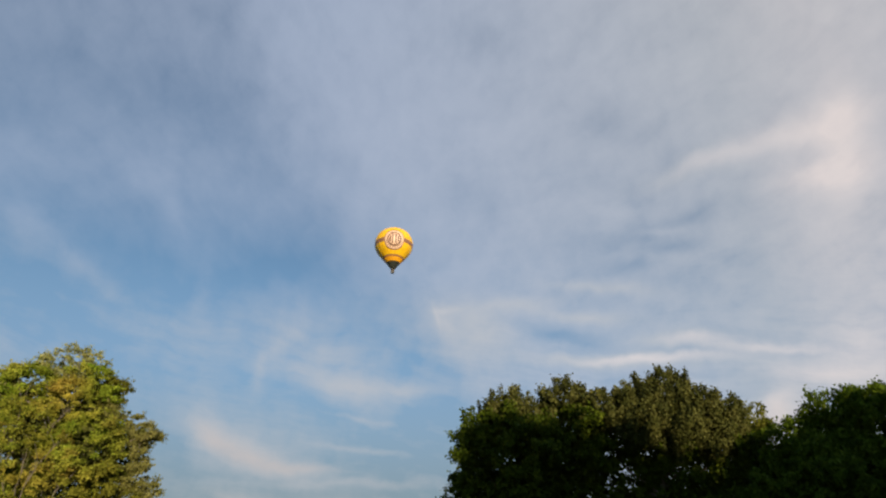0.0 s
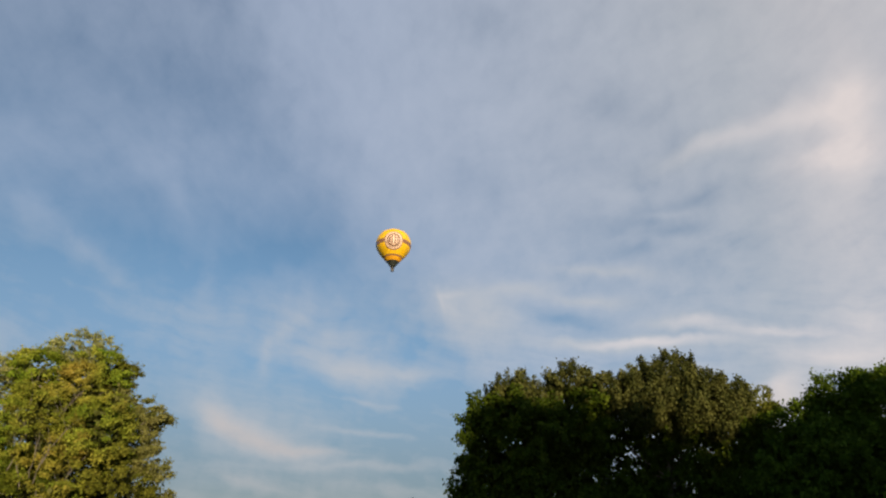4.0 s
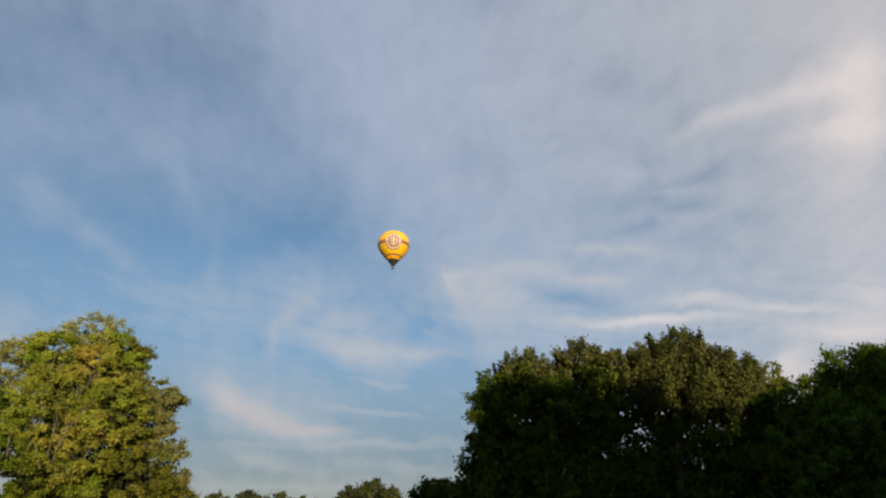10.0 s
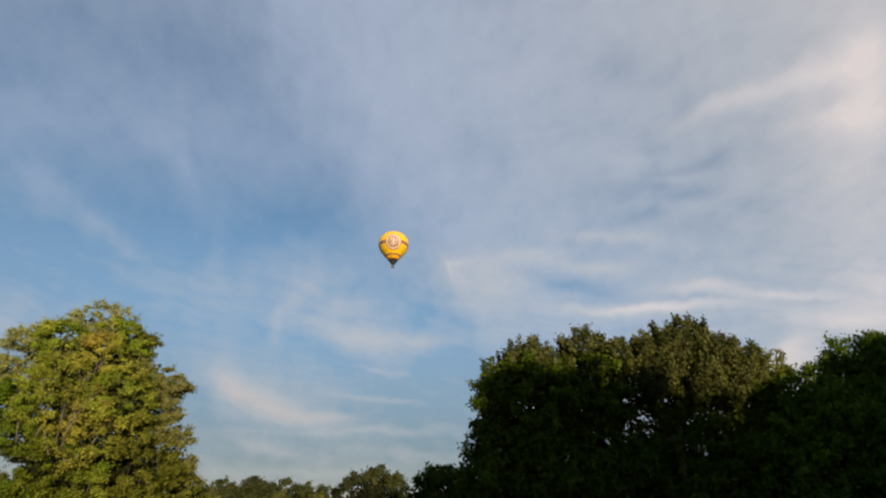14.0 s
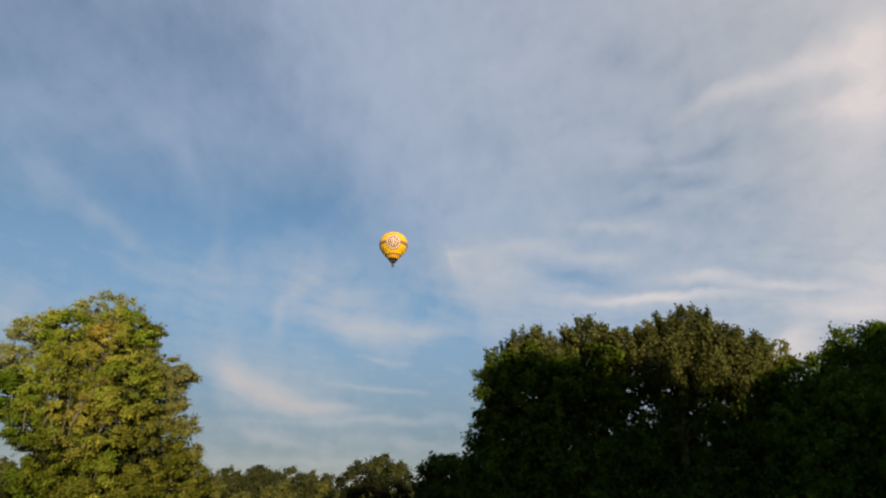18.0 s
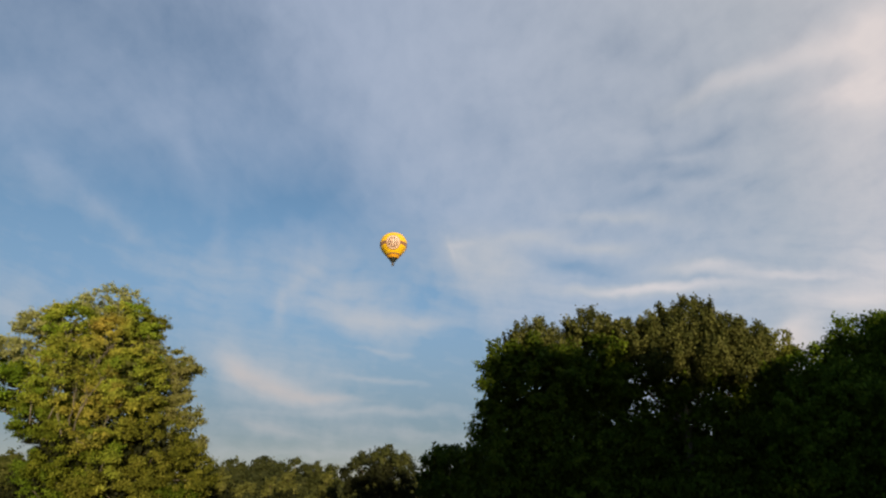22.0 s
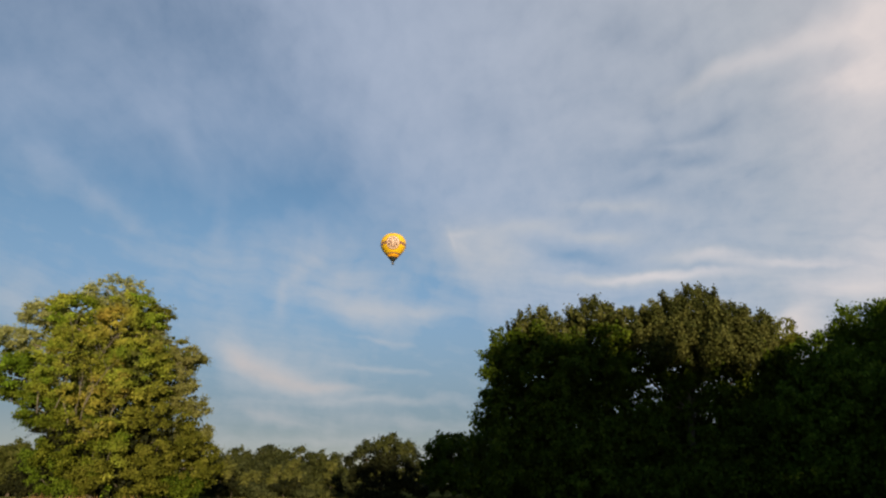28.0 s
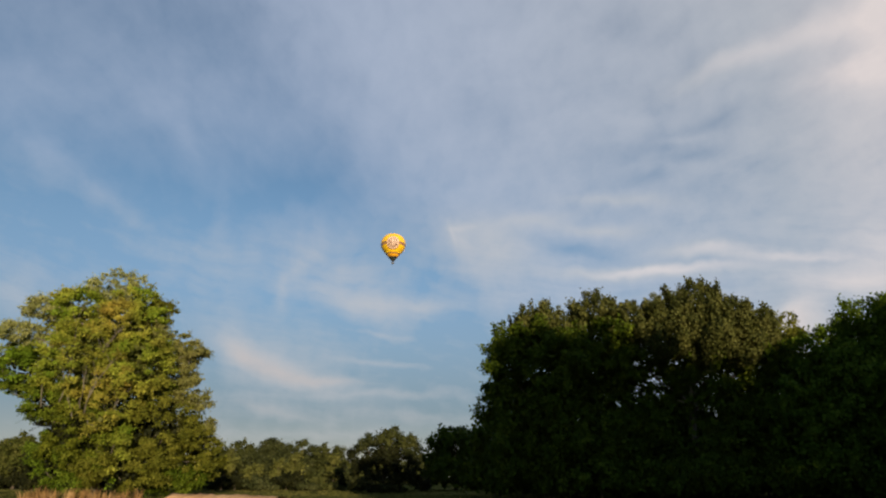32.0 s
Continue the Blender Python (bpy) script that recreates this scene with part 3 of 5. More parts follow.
        ob = part("leaf_clump", fast_mesh("leaf_clump", v, quads_of(v)), mat, self.ob, label, at=tuple(foot))
        tagged(ob, kind="stuff")
        for k in range(branches):
            a = np.array((x, y, z)) - self.base - np.array((0, 0, rz * 0.6))
            e = c[int(np.argmin(c[:, 1] + g.uniform(0, 1.6 * ry, len(c))))] + np.array((x, y, z)) - self.base
            t = np.linspace(0, 1, 5)[:, None]
            way = a + (e - a) * t + g.normal(0, 0.10, (5, 3)) - np.array((0, 1.0, 0)) * np.sin(t * 3.14) * 0.5
            part("branch", tube(way, 0.042 * (1 - 0.75 * t[:, 0]) + 0.010, 5), self.bark, self.ob, smooth=True)
        if limb:
            self.limb((x, y, z))
        if sway:
            SWAY.append((ob, tuple(foot), sway, g.uniform(0, 6.28)))
        return ob


# ---- ground ----
def ground():
    edge = np.concatenate([[-4400, -1800, -800, -380], np.linspace(-200, 200, 81), [380, 800, 1800, 4400]])
    n = len(edge)
    gx, gy = np.meshgrid(edge, edge)
    near = np.clip(1 - np.hypot(gx, gy) / 220, 0, 1)
    gz = near * 0.10 * (np.sin(gx * 0.21 + 1) * np.cos(gy * 0.17) + 0.5 * np.sin(gx * 0.5 + gy * 0.43)) - 0.06
    v = np.c_[gx.ravel(), gy.ravel(), gz.ravel()]
    i = np.arange(n * n).reshape(n, n)
    f = np.stack([i[:-1, :-1], i[:-1, 1:], i[1:, 1:], i[1:, :-1]], axis=-1).reshape(-1, 4)
    g = part("ground", fast_mesh("ground", v, f), MEADOW, smooth=True)
    tagged(g, "wide meadow of short dull green and straw-coloured grass", "ground", kind="structure")


def strip(name, label, category, mat, centre_line, half, lift):
    """A level strip of bare earth along a line, with uneven edges."""
    rng = np.random.default_rng(5)
    pts = np.array(centre_line, float)
    t = np.linspace(0, len(pts) - 1, 40)
    line = np.c_[np.interp(t, range(len(pts)), pts[:, 0]), np.interp(t, range(len(pts)), pts[:, 1])]
    d = unit(np.gradient(line, axis=0))
    nrm = np.c_[-d[:, 1], d[:, 0]]
    rows = [np.c_[line + nrm * (k * half + rng.normal(0, 0.12 * half, (40, 1))), lift * (1 - k * k) * np.linspace(1, 0.75, 40) + (rng.normal(0, 0.05, 40) * lift if abs(k) < 0.9 else -0.12)] for k in (-1, -0.6, 0, 0.6, 1)]
    v = np.concatenate(rows)
    f = [(a * 40 + i, a * 40 + i + 1, (a + 1) * 40 + i + 1, (a + 1) * 40 + i) for a in range(4) for i in range(39)]
    tagged(part(name, fast_mesh(name, v, np.array(f)), mat, smooth=True), label, category, kind="structure")


def grass(name, label, mat, count, x0, x1, y0, y1, h0, h1, width, seed, patchy=False):
    rng = np.random.default_rng(seed)
    tuft = np.c_[rng.uniform(x0, x1, count // 14), rng.uniform(y0, y1, count // 14)]
    if patchy:
        bare = np.sin(tuft[:, 0] * 1.3 + 0.6 * tuft[:, 1]) + np.sin(tuft[:, 0] * 0.47 + 1.0) + rng.normal(0, 0.6, len(tuft))
        tuft = tuft[bare > -0.1]
    p = tuft[rng.integers(0, len(tuft), count)] + rng.normal(0, 0.16, (count, 2))
    h = rng.uniform(h0, h1, count) * (0.75 + 0.35 * np.sin(p[:, 0] * 0.9) * np.cos(p[:, 1] * 0.7))
    a = rng.uniform(0, 6.28, count)
    side = np.c_[np.cos(a), np.sin(a), np.zeros(count)] * (width * rng.uniform(0.6, 1.3, count))[:, None]
    bend = np.c_[rng.normal(0, 0.22, (count, 2)) * h[:, None], np.zeros(count)]
    root = np.c_[p, np.full(count, -0.12)]
    up = np.c_[np.zeros((count, 2)), h]
    v = np.stack([root - side, root + side, root + up * 0.6 + bend * 0.4 + side * 0.8, root + up + bend, root + up * 0.6 + bend * 0.4 - side * 0.8], axis=1).reshape(-1, 3)
    i = np.arange(count)[:, None] * 5
    me = bpy.data.meshes.new(name)
    quads = i + np.array((0, 1, 2, 4))
    tris = i + np.array((4, 2, 3))
    me.vertices.add(len(v))
    me.vertices.foreach_set("co", v.astype(np.float32).ravel())
    loops = np.concatenate([quads.ravel(), tris.ravel()]).astype(np.int32)
    me.loops.add(len(loops))
    me.loops.foreach_set("vertex_index", loops)
    me.polygons.add(2 * count)
    me.polygons.foreach_set("loop_start", np.concatenate([np.arange(count) * 4, 4 * count + np.arange(count) * 3]).astype(np.int32))
    me.update(calc_edges=True)
    tagged(part(name, me, mat), label, "grass", kind="stuff")


ground()
strip("earth_bank", "low sunlit bank of bare reddish dry earth", "bank", DIRT, [(-20.2, 47.7), (-17.8, 47.4), (-15.5, 46.9), (-13.2, 45.9), (-11, 44.2)], 1.5, 0.52)
strip("stubble_bank", "low bank of pale sunlit stubble beyond the tall tree", "bank", STUBBLE, [(-80, 64), (-66, 68), (-56, 71), (-51, 73)], 1.6, 1.2)


# ---- trees ----
# leafy sprays, wider than high, along slender twigs
SPRAYS = dict(flat=0.5, lump=0.6, length=0.21, upright=-0.05, twigs=1.8, branches=1, loose=0.8)


def tall_tree():
    t = Tree("tall_tree", "tall broad tree with olive leaves turning yellow and amber", -33.0, 60.0, 11, BARK_PALE)
    t.trunk(18.5, 0.55, (0.5, -0.5))
    c = t.clump
    # dark backing clumps paint the shade inside the crown, seen between the sprays
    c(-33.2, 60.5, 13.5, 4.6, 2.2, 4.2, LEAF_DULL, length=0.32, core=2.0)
    c(-32.5, 60.5, 6.5, 6.2, 2.4, 5.5, LEAF_SHADE_BUSH, length=0.32, core=2.0)
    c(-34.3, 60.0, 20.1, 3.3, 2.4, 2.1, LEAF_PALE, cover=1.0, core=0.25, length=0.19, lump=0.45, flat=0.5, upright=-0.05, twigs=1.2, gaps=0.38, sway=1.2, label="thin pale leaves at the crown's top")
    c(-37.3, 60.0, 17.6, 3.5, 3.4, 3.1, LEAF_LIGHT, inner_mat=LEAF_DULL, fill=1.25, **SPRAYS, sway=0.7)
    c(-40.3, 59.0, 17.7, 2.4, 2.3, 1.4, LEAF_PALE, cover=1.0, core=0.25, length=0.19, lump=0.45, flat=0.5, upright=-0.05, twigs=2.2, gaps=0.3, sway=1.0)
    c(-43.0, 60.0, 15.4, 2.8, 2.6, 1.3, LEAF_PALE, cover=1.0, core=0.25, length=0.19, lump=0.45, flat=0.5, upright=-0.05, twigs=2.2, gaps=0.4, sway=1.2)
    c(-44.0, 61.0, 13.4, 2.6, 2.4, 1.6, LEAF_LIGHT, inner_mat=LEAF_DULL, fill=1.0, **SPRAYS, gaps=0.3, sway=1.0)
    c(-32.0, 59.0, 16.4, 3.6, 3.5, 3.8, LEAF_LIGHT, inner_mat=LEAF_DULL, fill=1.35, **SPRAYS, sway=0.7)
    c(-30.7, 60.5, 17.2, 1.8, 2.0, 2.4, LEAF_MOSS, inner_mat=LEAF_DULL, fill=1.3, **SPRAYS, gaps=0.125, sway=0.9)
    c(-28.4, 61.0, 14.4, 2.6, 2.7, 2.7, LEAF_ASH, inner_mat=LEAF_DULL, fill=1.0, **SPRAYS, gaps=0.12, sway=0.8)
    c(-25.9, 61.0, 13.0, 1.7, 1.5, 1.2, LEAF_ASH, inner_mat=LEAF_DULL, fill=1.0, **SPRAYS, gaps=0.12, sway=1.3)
    c(-41.0, 59.0, 11.3, 3.3, 3.0, 2.7, LEAF_GREEN, inner_mat=LEAF_SHADE_BUSH, fill=0.95, gaps=0.26, **SPRAYS, sway=0.6)
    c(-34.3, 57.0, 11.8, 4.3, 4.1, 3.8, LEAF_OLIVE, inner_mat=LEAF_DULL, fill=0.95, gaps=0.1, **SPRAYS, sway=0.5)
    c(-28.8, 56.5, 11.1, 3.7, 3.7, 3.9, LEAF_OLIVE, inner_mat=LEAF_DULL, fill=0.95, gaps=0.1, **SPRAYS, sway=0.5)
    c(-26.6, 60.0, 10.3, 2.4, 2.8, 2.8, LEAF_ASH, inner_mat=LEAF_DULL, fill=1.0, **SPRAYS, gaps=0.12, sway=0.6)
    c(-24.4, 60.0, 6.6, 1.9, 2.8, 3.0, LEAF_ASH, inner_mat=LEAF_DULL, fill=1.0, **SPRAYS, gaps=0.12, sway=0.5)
    c(-37.4, 59.0, 8.5, 3.2, 2.8, 1.8, LEAF_GREEN, inner_mat=LEAF_SHADE_BUSH, fill=0.9, **SPRAYS, gaps=0.34, sway=0.5)
    # low clumps get darker leaf colours that stand in for shade there
    c(-32.6, 56.6, 5.6, 4.0, 3.8, 3.2, LEAF_LOW, inner_mat=LEAF_SHADE_BUSH, fill=1.0, **SPRAYS, gaps=0.22, sway=0.4)
    c(-26.2, 57.0, 5.3, 3.7, 3.6, 3.6, LEAF_MOSS, inner_mat=LEAF_SHADE_BUSH, fill=0.9, gaps=0.2, **SPRAYS, sway=0.4)
    c(-35.0, 58.0, 2.9, 3.2, 3.1, 2.5, LEAF_MIDGREEN, inner_mat=LEAF_SHADE_BUSH, fill=0.95, gaps=0.3, **SPRAYS, sway=0.3)
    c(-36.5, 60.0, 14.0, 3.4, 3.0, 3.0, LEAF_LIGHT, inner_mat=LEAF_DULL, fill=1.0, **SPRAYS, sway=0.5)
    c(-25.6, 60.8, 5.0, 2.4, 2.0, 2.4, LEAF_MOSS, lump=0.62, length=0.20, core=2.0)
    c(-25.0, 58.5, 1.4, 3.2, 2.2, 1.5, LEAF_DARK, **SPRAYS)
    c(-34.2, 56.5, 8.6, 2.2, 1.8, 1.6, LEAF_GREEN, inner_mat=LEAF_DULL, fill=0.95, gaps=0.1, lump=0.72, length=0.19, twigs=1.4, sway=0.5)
    c(-31.0, 61.5, 4.0, 5.0, 2.5, 4.0, LEAF_SHADE_BUSH, fill=1.0, **SPRAYS, sway=0.3)
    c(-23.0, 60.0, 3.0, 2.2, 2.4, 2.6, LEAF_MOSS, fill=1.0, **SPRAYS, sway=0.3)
    c(-27.9, 56.0, 2.2, 4.2, 4.0, 2.1, LEAF_MOSS, inner_mat=LEAF_SHADE_BUSH, fill=0.9, gaps=0.2, **SPRAYS, sway=0.3)
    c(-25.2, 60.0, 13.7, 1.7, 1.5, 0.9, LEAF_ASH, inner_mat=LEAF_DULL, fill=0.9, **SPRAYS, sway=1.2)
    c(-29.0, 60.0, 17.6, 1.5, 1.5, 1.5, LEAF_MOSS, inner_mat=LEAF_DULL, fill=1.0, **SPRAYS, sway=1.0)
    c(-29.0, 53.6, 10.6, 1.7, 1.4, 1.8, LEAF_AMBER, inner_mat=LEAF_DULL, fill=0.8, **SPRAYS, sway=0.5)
    c(-29.4, 54.6, 7.4, 2.2, 2.0, 2.8, LEAF_OLIVE, inner_mat=LEAF_SHADE_BUSH, fill=0.9, **SPRAYS, sway=0.4)
    c(-28.4, 54.0, 3.4, 2.3, 1.8, 2.2, LEAF_OLIVE, inner_mat=LEAF_SHADE_BUSH, fill=0.85, gaps=0.15, **SPRAYS, sway=0.3)
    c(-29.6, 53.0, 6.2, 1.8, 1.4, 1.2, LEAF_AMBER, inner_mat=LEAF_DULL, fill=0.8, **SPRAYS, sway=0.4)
    c(-41.0, 59.5, 9.6, 2.0, 1.8, 1.5, LEAF_GREEN, inner_mat=LEAF_SHADE_BUSH, fill=0.95, gaps=0.2, **SPRAYS, sway=0.7)
    c(-39.4, 59.5, 7.6, 1.6, 1.5, 0.9, LEAF_DARK, inner_mat=LEAF_SHADE_BUSH, fill=0.9, **SPRAYS, sway=0.7)
    c(-37.4, 60.4, 6.4, 2.2, 1.5, 1.6, LEAF_SHADE_BUSH, fill=0.9, **SPRAYS, sway=0.4)
    c(-36.8, 58.6, 4.4, 1.8, 1.6, 1.5, LEAF_MIDGREEN, inner_mat=LEAF_SHADE_BUSH, fill=0.9, gaps=0.2, **SPRAYS, sway=0.3)
    c(-33.4, 57.6, 1.1, 2.4, 1.6, 1.1, LEAF_MIDGREEN, inner_mat=LEAF_SHADE_BUSH, fill=0.9, lump=0.6, length=0.19, limb=False)
    for foot, tip, thick in (((-33.4, 55.6, 6.0), (-35.6, 55.4, 10.6), 0.075), ((-33.0, 55.4, 7.4), (-33.5, 54.8, 12.0), 0.07), ((-32.6, 55.6, 7.0), (-30.6, 54.8, 10.8), 0.065), ((-35.2, 57.2, 10.0), (-37.4, 57.2, 13.2), 0.06), ((-33.8, 57.0, 12.5), (-33.2, 57.6, 16.8), 0.06), ((-32.8, 57.2, 12.5), (-31.0, 57.8, 16.0), 0.055), ((-36.6, 55.6, 7.6), (-38.2, 55.6, 11.8), 0.055), ((-34.6, 54.6, 8.0), (-34.8, 54.2, 12.6), 0.06), ((-31.6, 54.4, 8.4), (-29.0, 53.6, 12.2), 0.05), ((-35.6, 56.6, 13.6), (-36.8, 57.0, 17.6), 0.045), ((-32.0, 55.6, 12.0), (-30.4, 55.6, 15.0), 0.045), ((-29.4, 54.0, 5.6), (-27.6, 53.4, 9.4), 0.05), ((-34.2, 60.0, 17.0), (-35.2, 59.6, 21.2), 0.05), ((-33.8, 60.0, 17.0), (-32.8, 59.6, 21.0), 0.045)):
        t.bough(foot, tip, thick * 0.62)


def wood_edge_tree():
    t = Tree("woodland_tree", "dense dark green tree with a sunlit top at wood's edge", 9.5, 56.5, 21, group="wood edge trees")
    # gaps set where sky must show through the crown from the camera
    t.gaps = ((6.4, 11.3, 0.34), (5.9, 10.7, 0.26), (7.0, 12.0, 0.22), (8.3, 11.6, 0.22), (9.0, 13.5, 0.2), (11.5, 13.4, 0.24), (11.9, 12.9, 0.18), (10.2, 12.5, 0.16))
    t.trunk(14.5, 0.42, (0.4, 0))
    c = t.clump
    c(5.7, 56.0, 12.8, 1.5, 2.4, 2.4, LEAF_DARK, length=0.30, lump=0.6, twigs=0.8, upright=1.2, core=2.0, sway=0.8)
    c(8.0, 55.0, 14.6, 2.0, 2.2, 2.2, LEAF_SUNLIT_TOP, length=0.25, lump=0.55, twigs=1.0, upright=1.6, core=1.6, fill=1.3, loose=0.55, sway=0.9)
    c(9.9, 55.2, 14.9, 1.7, 2.0, 1.9, LEAF_SUNLIT_TOP, length=0.25, lump=0.55, twigs=1.0, upright=1.6, core=1.6, fill=1.3, loose=0.55, sway=0.9)
    c(11.9, 56.0, 14.2, 2.4, 2.3, 2.0, LEAF_SUNLIT_TOP, length=0.25, lump=0.6, twigs=0.6, upright=1.2, core=1.6, fill=1.3, loose=0.55, sway=0.8)
    c(14.7, 56.0, 16.4, 2.8, 2.5, 2.1, LEAF_SUNLIT_TOP, length=0.25, lump=0.6, twigs=0.5, upright=0.6, core=1.4, fill=1.3, loose=0.55, sway=0.9)
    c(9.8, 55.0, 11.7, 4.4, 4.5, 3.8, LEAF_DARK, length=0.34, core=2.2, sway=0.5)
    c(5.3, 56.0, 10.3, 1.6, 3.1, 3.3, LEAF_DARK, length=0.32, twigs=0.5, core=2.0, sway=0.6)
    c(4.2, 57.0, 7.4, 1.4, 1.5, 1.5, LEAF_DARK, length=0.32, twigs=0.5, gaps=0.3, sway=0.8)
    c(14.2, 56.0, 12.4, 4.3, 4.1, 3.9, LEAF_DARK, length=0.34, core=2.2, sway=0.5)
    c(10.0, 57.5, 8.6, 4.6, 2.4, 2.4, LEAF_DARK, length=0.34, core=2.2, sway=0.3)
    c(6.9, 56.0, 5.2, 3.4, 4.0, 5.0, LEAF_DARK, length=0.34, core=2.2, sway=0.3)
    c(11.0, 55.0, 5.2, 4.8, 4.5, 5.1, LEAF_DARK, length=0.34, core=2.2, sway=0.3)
    return t.ob


def wood_dome_tree():
    t = Tree("woodland_tree", "tall domed dark tree with sunlit upright shoots along its top", 23.0, 57.5, 22, group="wood edge trees")
    # gap places and sizes fitted to the camera's view through this crown
    t.gaps = ((19.5, 10.2, 0.42), (20.2, 9.9, 0.34), (19.9, 9.3, 0.16), (18.6, 10.6, 0.18), (17.4, 11.0, 0.16), (22.7, 11.4, 0.2), (23.0, 10.8, 0.16), (25.1, 10.7, 0.17), (25.6, 11.3, 0.14), (26.0, 9.5, 0.19), (26.9, 8.9, 0.15), (25.4, 8.8, 0.14), (26.2, 8.2, 0.15), (28.6, 10.2, 0.16), (21.2, 10.0, 0.15), (16.6, 11.6, 0.14))
    t.trunk(15.5, 0.48, (0.6, -0.5))
    c = t.clump
    c(24.6, 56.0, 16.7, 2.7, 3.4, 2.5, LEAF_SUNLIT_TOP, length=0.24, lump=0.55, twigs=1.0, upright=1.5, fill=1.3, loose=0.55, sway=1.1)
    c(22.1, 56.0, 15.9, 2.4, 3.2, 2.3, LEAF_SUNLIT_TOP, length=0.24, lump=0.55, twigs=1.0, upright=1.5, fill=1.3, loose=0.55, sway=1.1)
    c(27.2, 56.0, 15.8, 2.4, 3.2, 2.2, LEAF_SUNLIT_TOP, length=0.24, lump=0.55, twigs=1.0, upright=1.2, fill=1.3, loose=0.55, sway=1.1)
    c(29.6, 56.0, 14.9, 2.4, 3.0, 2.2, LEAF_SUNLIT_TOP, length=0.24, lump=0.55, twigs=1.0, upright=1.0, fill=1.3, loose=0.55, sway=1.0)
    c(31.0, 57.0, 13.8, 1.9, 2.2, 2.0, LEAF_SUNLIT_TOP, length=0.24, lump=0.55, twigs=1.0, upright=1.0, fill=1.3, loose=0.55, sway=0.9)
    c(18.6, 57.0, 15.1, 3.8, 3.5, 2.2, LEAF_SUNLIT_TOP, length=0.25, lump=0.6, twigs=0.6, upright=0.9, fill=1.3, loose=0.55, sway=0.8)
    c(20.4, 54.6, 14.2, 3.4, 3.2, 2.3, LEAF_SUNLIT_TOP, length=0.28, lump=0.6, upright=1.4, fill=1.3, loose=0.55, sway=0.6)
    c(24.8, 54.4, 14.0, 3.6, 3.4, 2.4, LEAF_SUNLIT_TOP, length=0.28, lump=0.6, upright=1.6, fill=1.3, loose=0.55, sway=0.6)
    c(27.8, 55.4, 13.2, 2.8, 2.8, 2.2, LEAF_SUNLIT_TOP, length=0.28, lump=0.6, upright=1.2, fill=1.3, loose=0.55, sway=0.6)
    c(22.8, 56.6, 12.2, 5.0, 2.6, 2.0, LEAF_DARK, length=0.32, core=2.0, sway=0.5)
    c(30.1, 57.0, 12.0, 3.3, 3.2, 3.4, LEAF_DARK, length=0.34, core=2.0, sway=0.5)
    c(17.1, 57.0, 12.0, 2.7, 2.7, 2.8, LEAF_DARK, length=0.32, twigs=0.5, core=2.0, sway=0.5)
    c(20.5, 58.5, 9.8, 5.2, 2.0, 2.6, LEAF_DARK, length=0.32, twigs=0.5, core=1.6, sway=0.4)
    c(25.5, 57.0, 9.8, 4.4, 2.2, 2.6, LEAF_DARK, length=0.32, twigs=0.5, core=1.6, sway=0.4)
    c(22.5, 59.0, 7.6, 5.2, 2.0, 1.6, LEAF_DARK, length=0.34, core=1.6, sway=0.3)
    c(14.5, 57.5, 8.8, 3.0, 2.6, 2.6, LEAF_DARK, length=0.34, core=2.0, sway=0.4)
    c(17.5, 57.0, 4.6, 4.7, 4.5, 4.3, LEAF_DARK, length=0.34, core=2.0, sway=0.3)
    c(23.7, 57.0, 4.2, 5.2, 4.9, 4.2, LEAF_DARK, length=0.34, sway=0.3)
    c(29.0, 57.0, 5.2, 4.2, 4.0, 4.8, LEAF_DARK, length=0.34, sway=0.3)
    return t.ob


def wood_slim_tree():
    t = Tree("woodland_tree", "slim thin-leaved tree standing behind the wood's edge", 35.7, 63.0, 23, group="wood edge trees")
    t.trunk(15.0, 0.25)
    c = t.clump
    c(36.5, 63.0, 16.3, 2.3, 2.0, 2.3, LEAF_MOSS, length=0.27, lump=0.65, gaps=0.25, sway=1.2)
    c(36.3, 63.0, 13.8, 2.2, 2.4, 2.4, LEAF_MOSS, length=0.27, lump=0.65, gaps=0.25, sway=0.9)
    c(35.7, 63.0, 9.6, 2.9, 3.5, 3.7, LEAF_DARK, length=0.34, sway=0.5)


def wood_near_tree():
    t = Tree("woodland_tree", "broad dark tree of the wood, wholly in shade", 38.0, 52.5, 24, group="wood edge trees")
    t.trunk(14.0, 0.5)
    c = t.clump
    c(38.5, 52.0, 14.7, 3.3, 3.4, 2.3, LEAF_MIDGREEN, length=0.27, twigs=0.3, upright=0.2, sway=0.9)
    c(34.2, 52.0, 12.2, 2.5, 2.4, 2.0, LEAF_MIDGREEN, length=0.3, twigs=0.3, sway=0.7)
    c(42.6, 52.0, 15.0, 4.0, 4.0, 2.7, LEAF_MIDGREEN, length=0.30, sway=0.8)
    c(35.8, 52.0, 9.4, 4.9, 4.7, 4.1, LEAF_MIDGREEN, length=0.34, sway=0.5)
    c(40.8, 52.0, 9.2, 4.9, 4.8, 5.1, LEAF_MIDGREEN, length=0.34, sway=0.5)
    c(31.4, 52.0, 5.6, 3.8, 4.2, 5.2, LEAF_MIDGREEN, length=0.34, sway=0.3)
    c(36.4, 52.0, 4.0, 5.2, 4.9, 4.3, LEAF_MIDGREEN, length=0.34, sway=0.3)
    c(43.6, 52.0, 7.0, 3.9, 5.5, 6.8, LEAF_MIDGREEN, length=0.34, sway=0.3)
    return t.ob


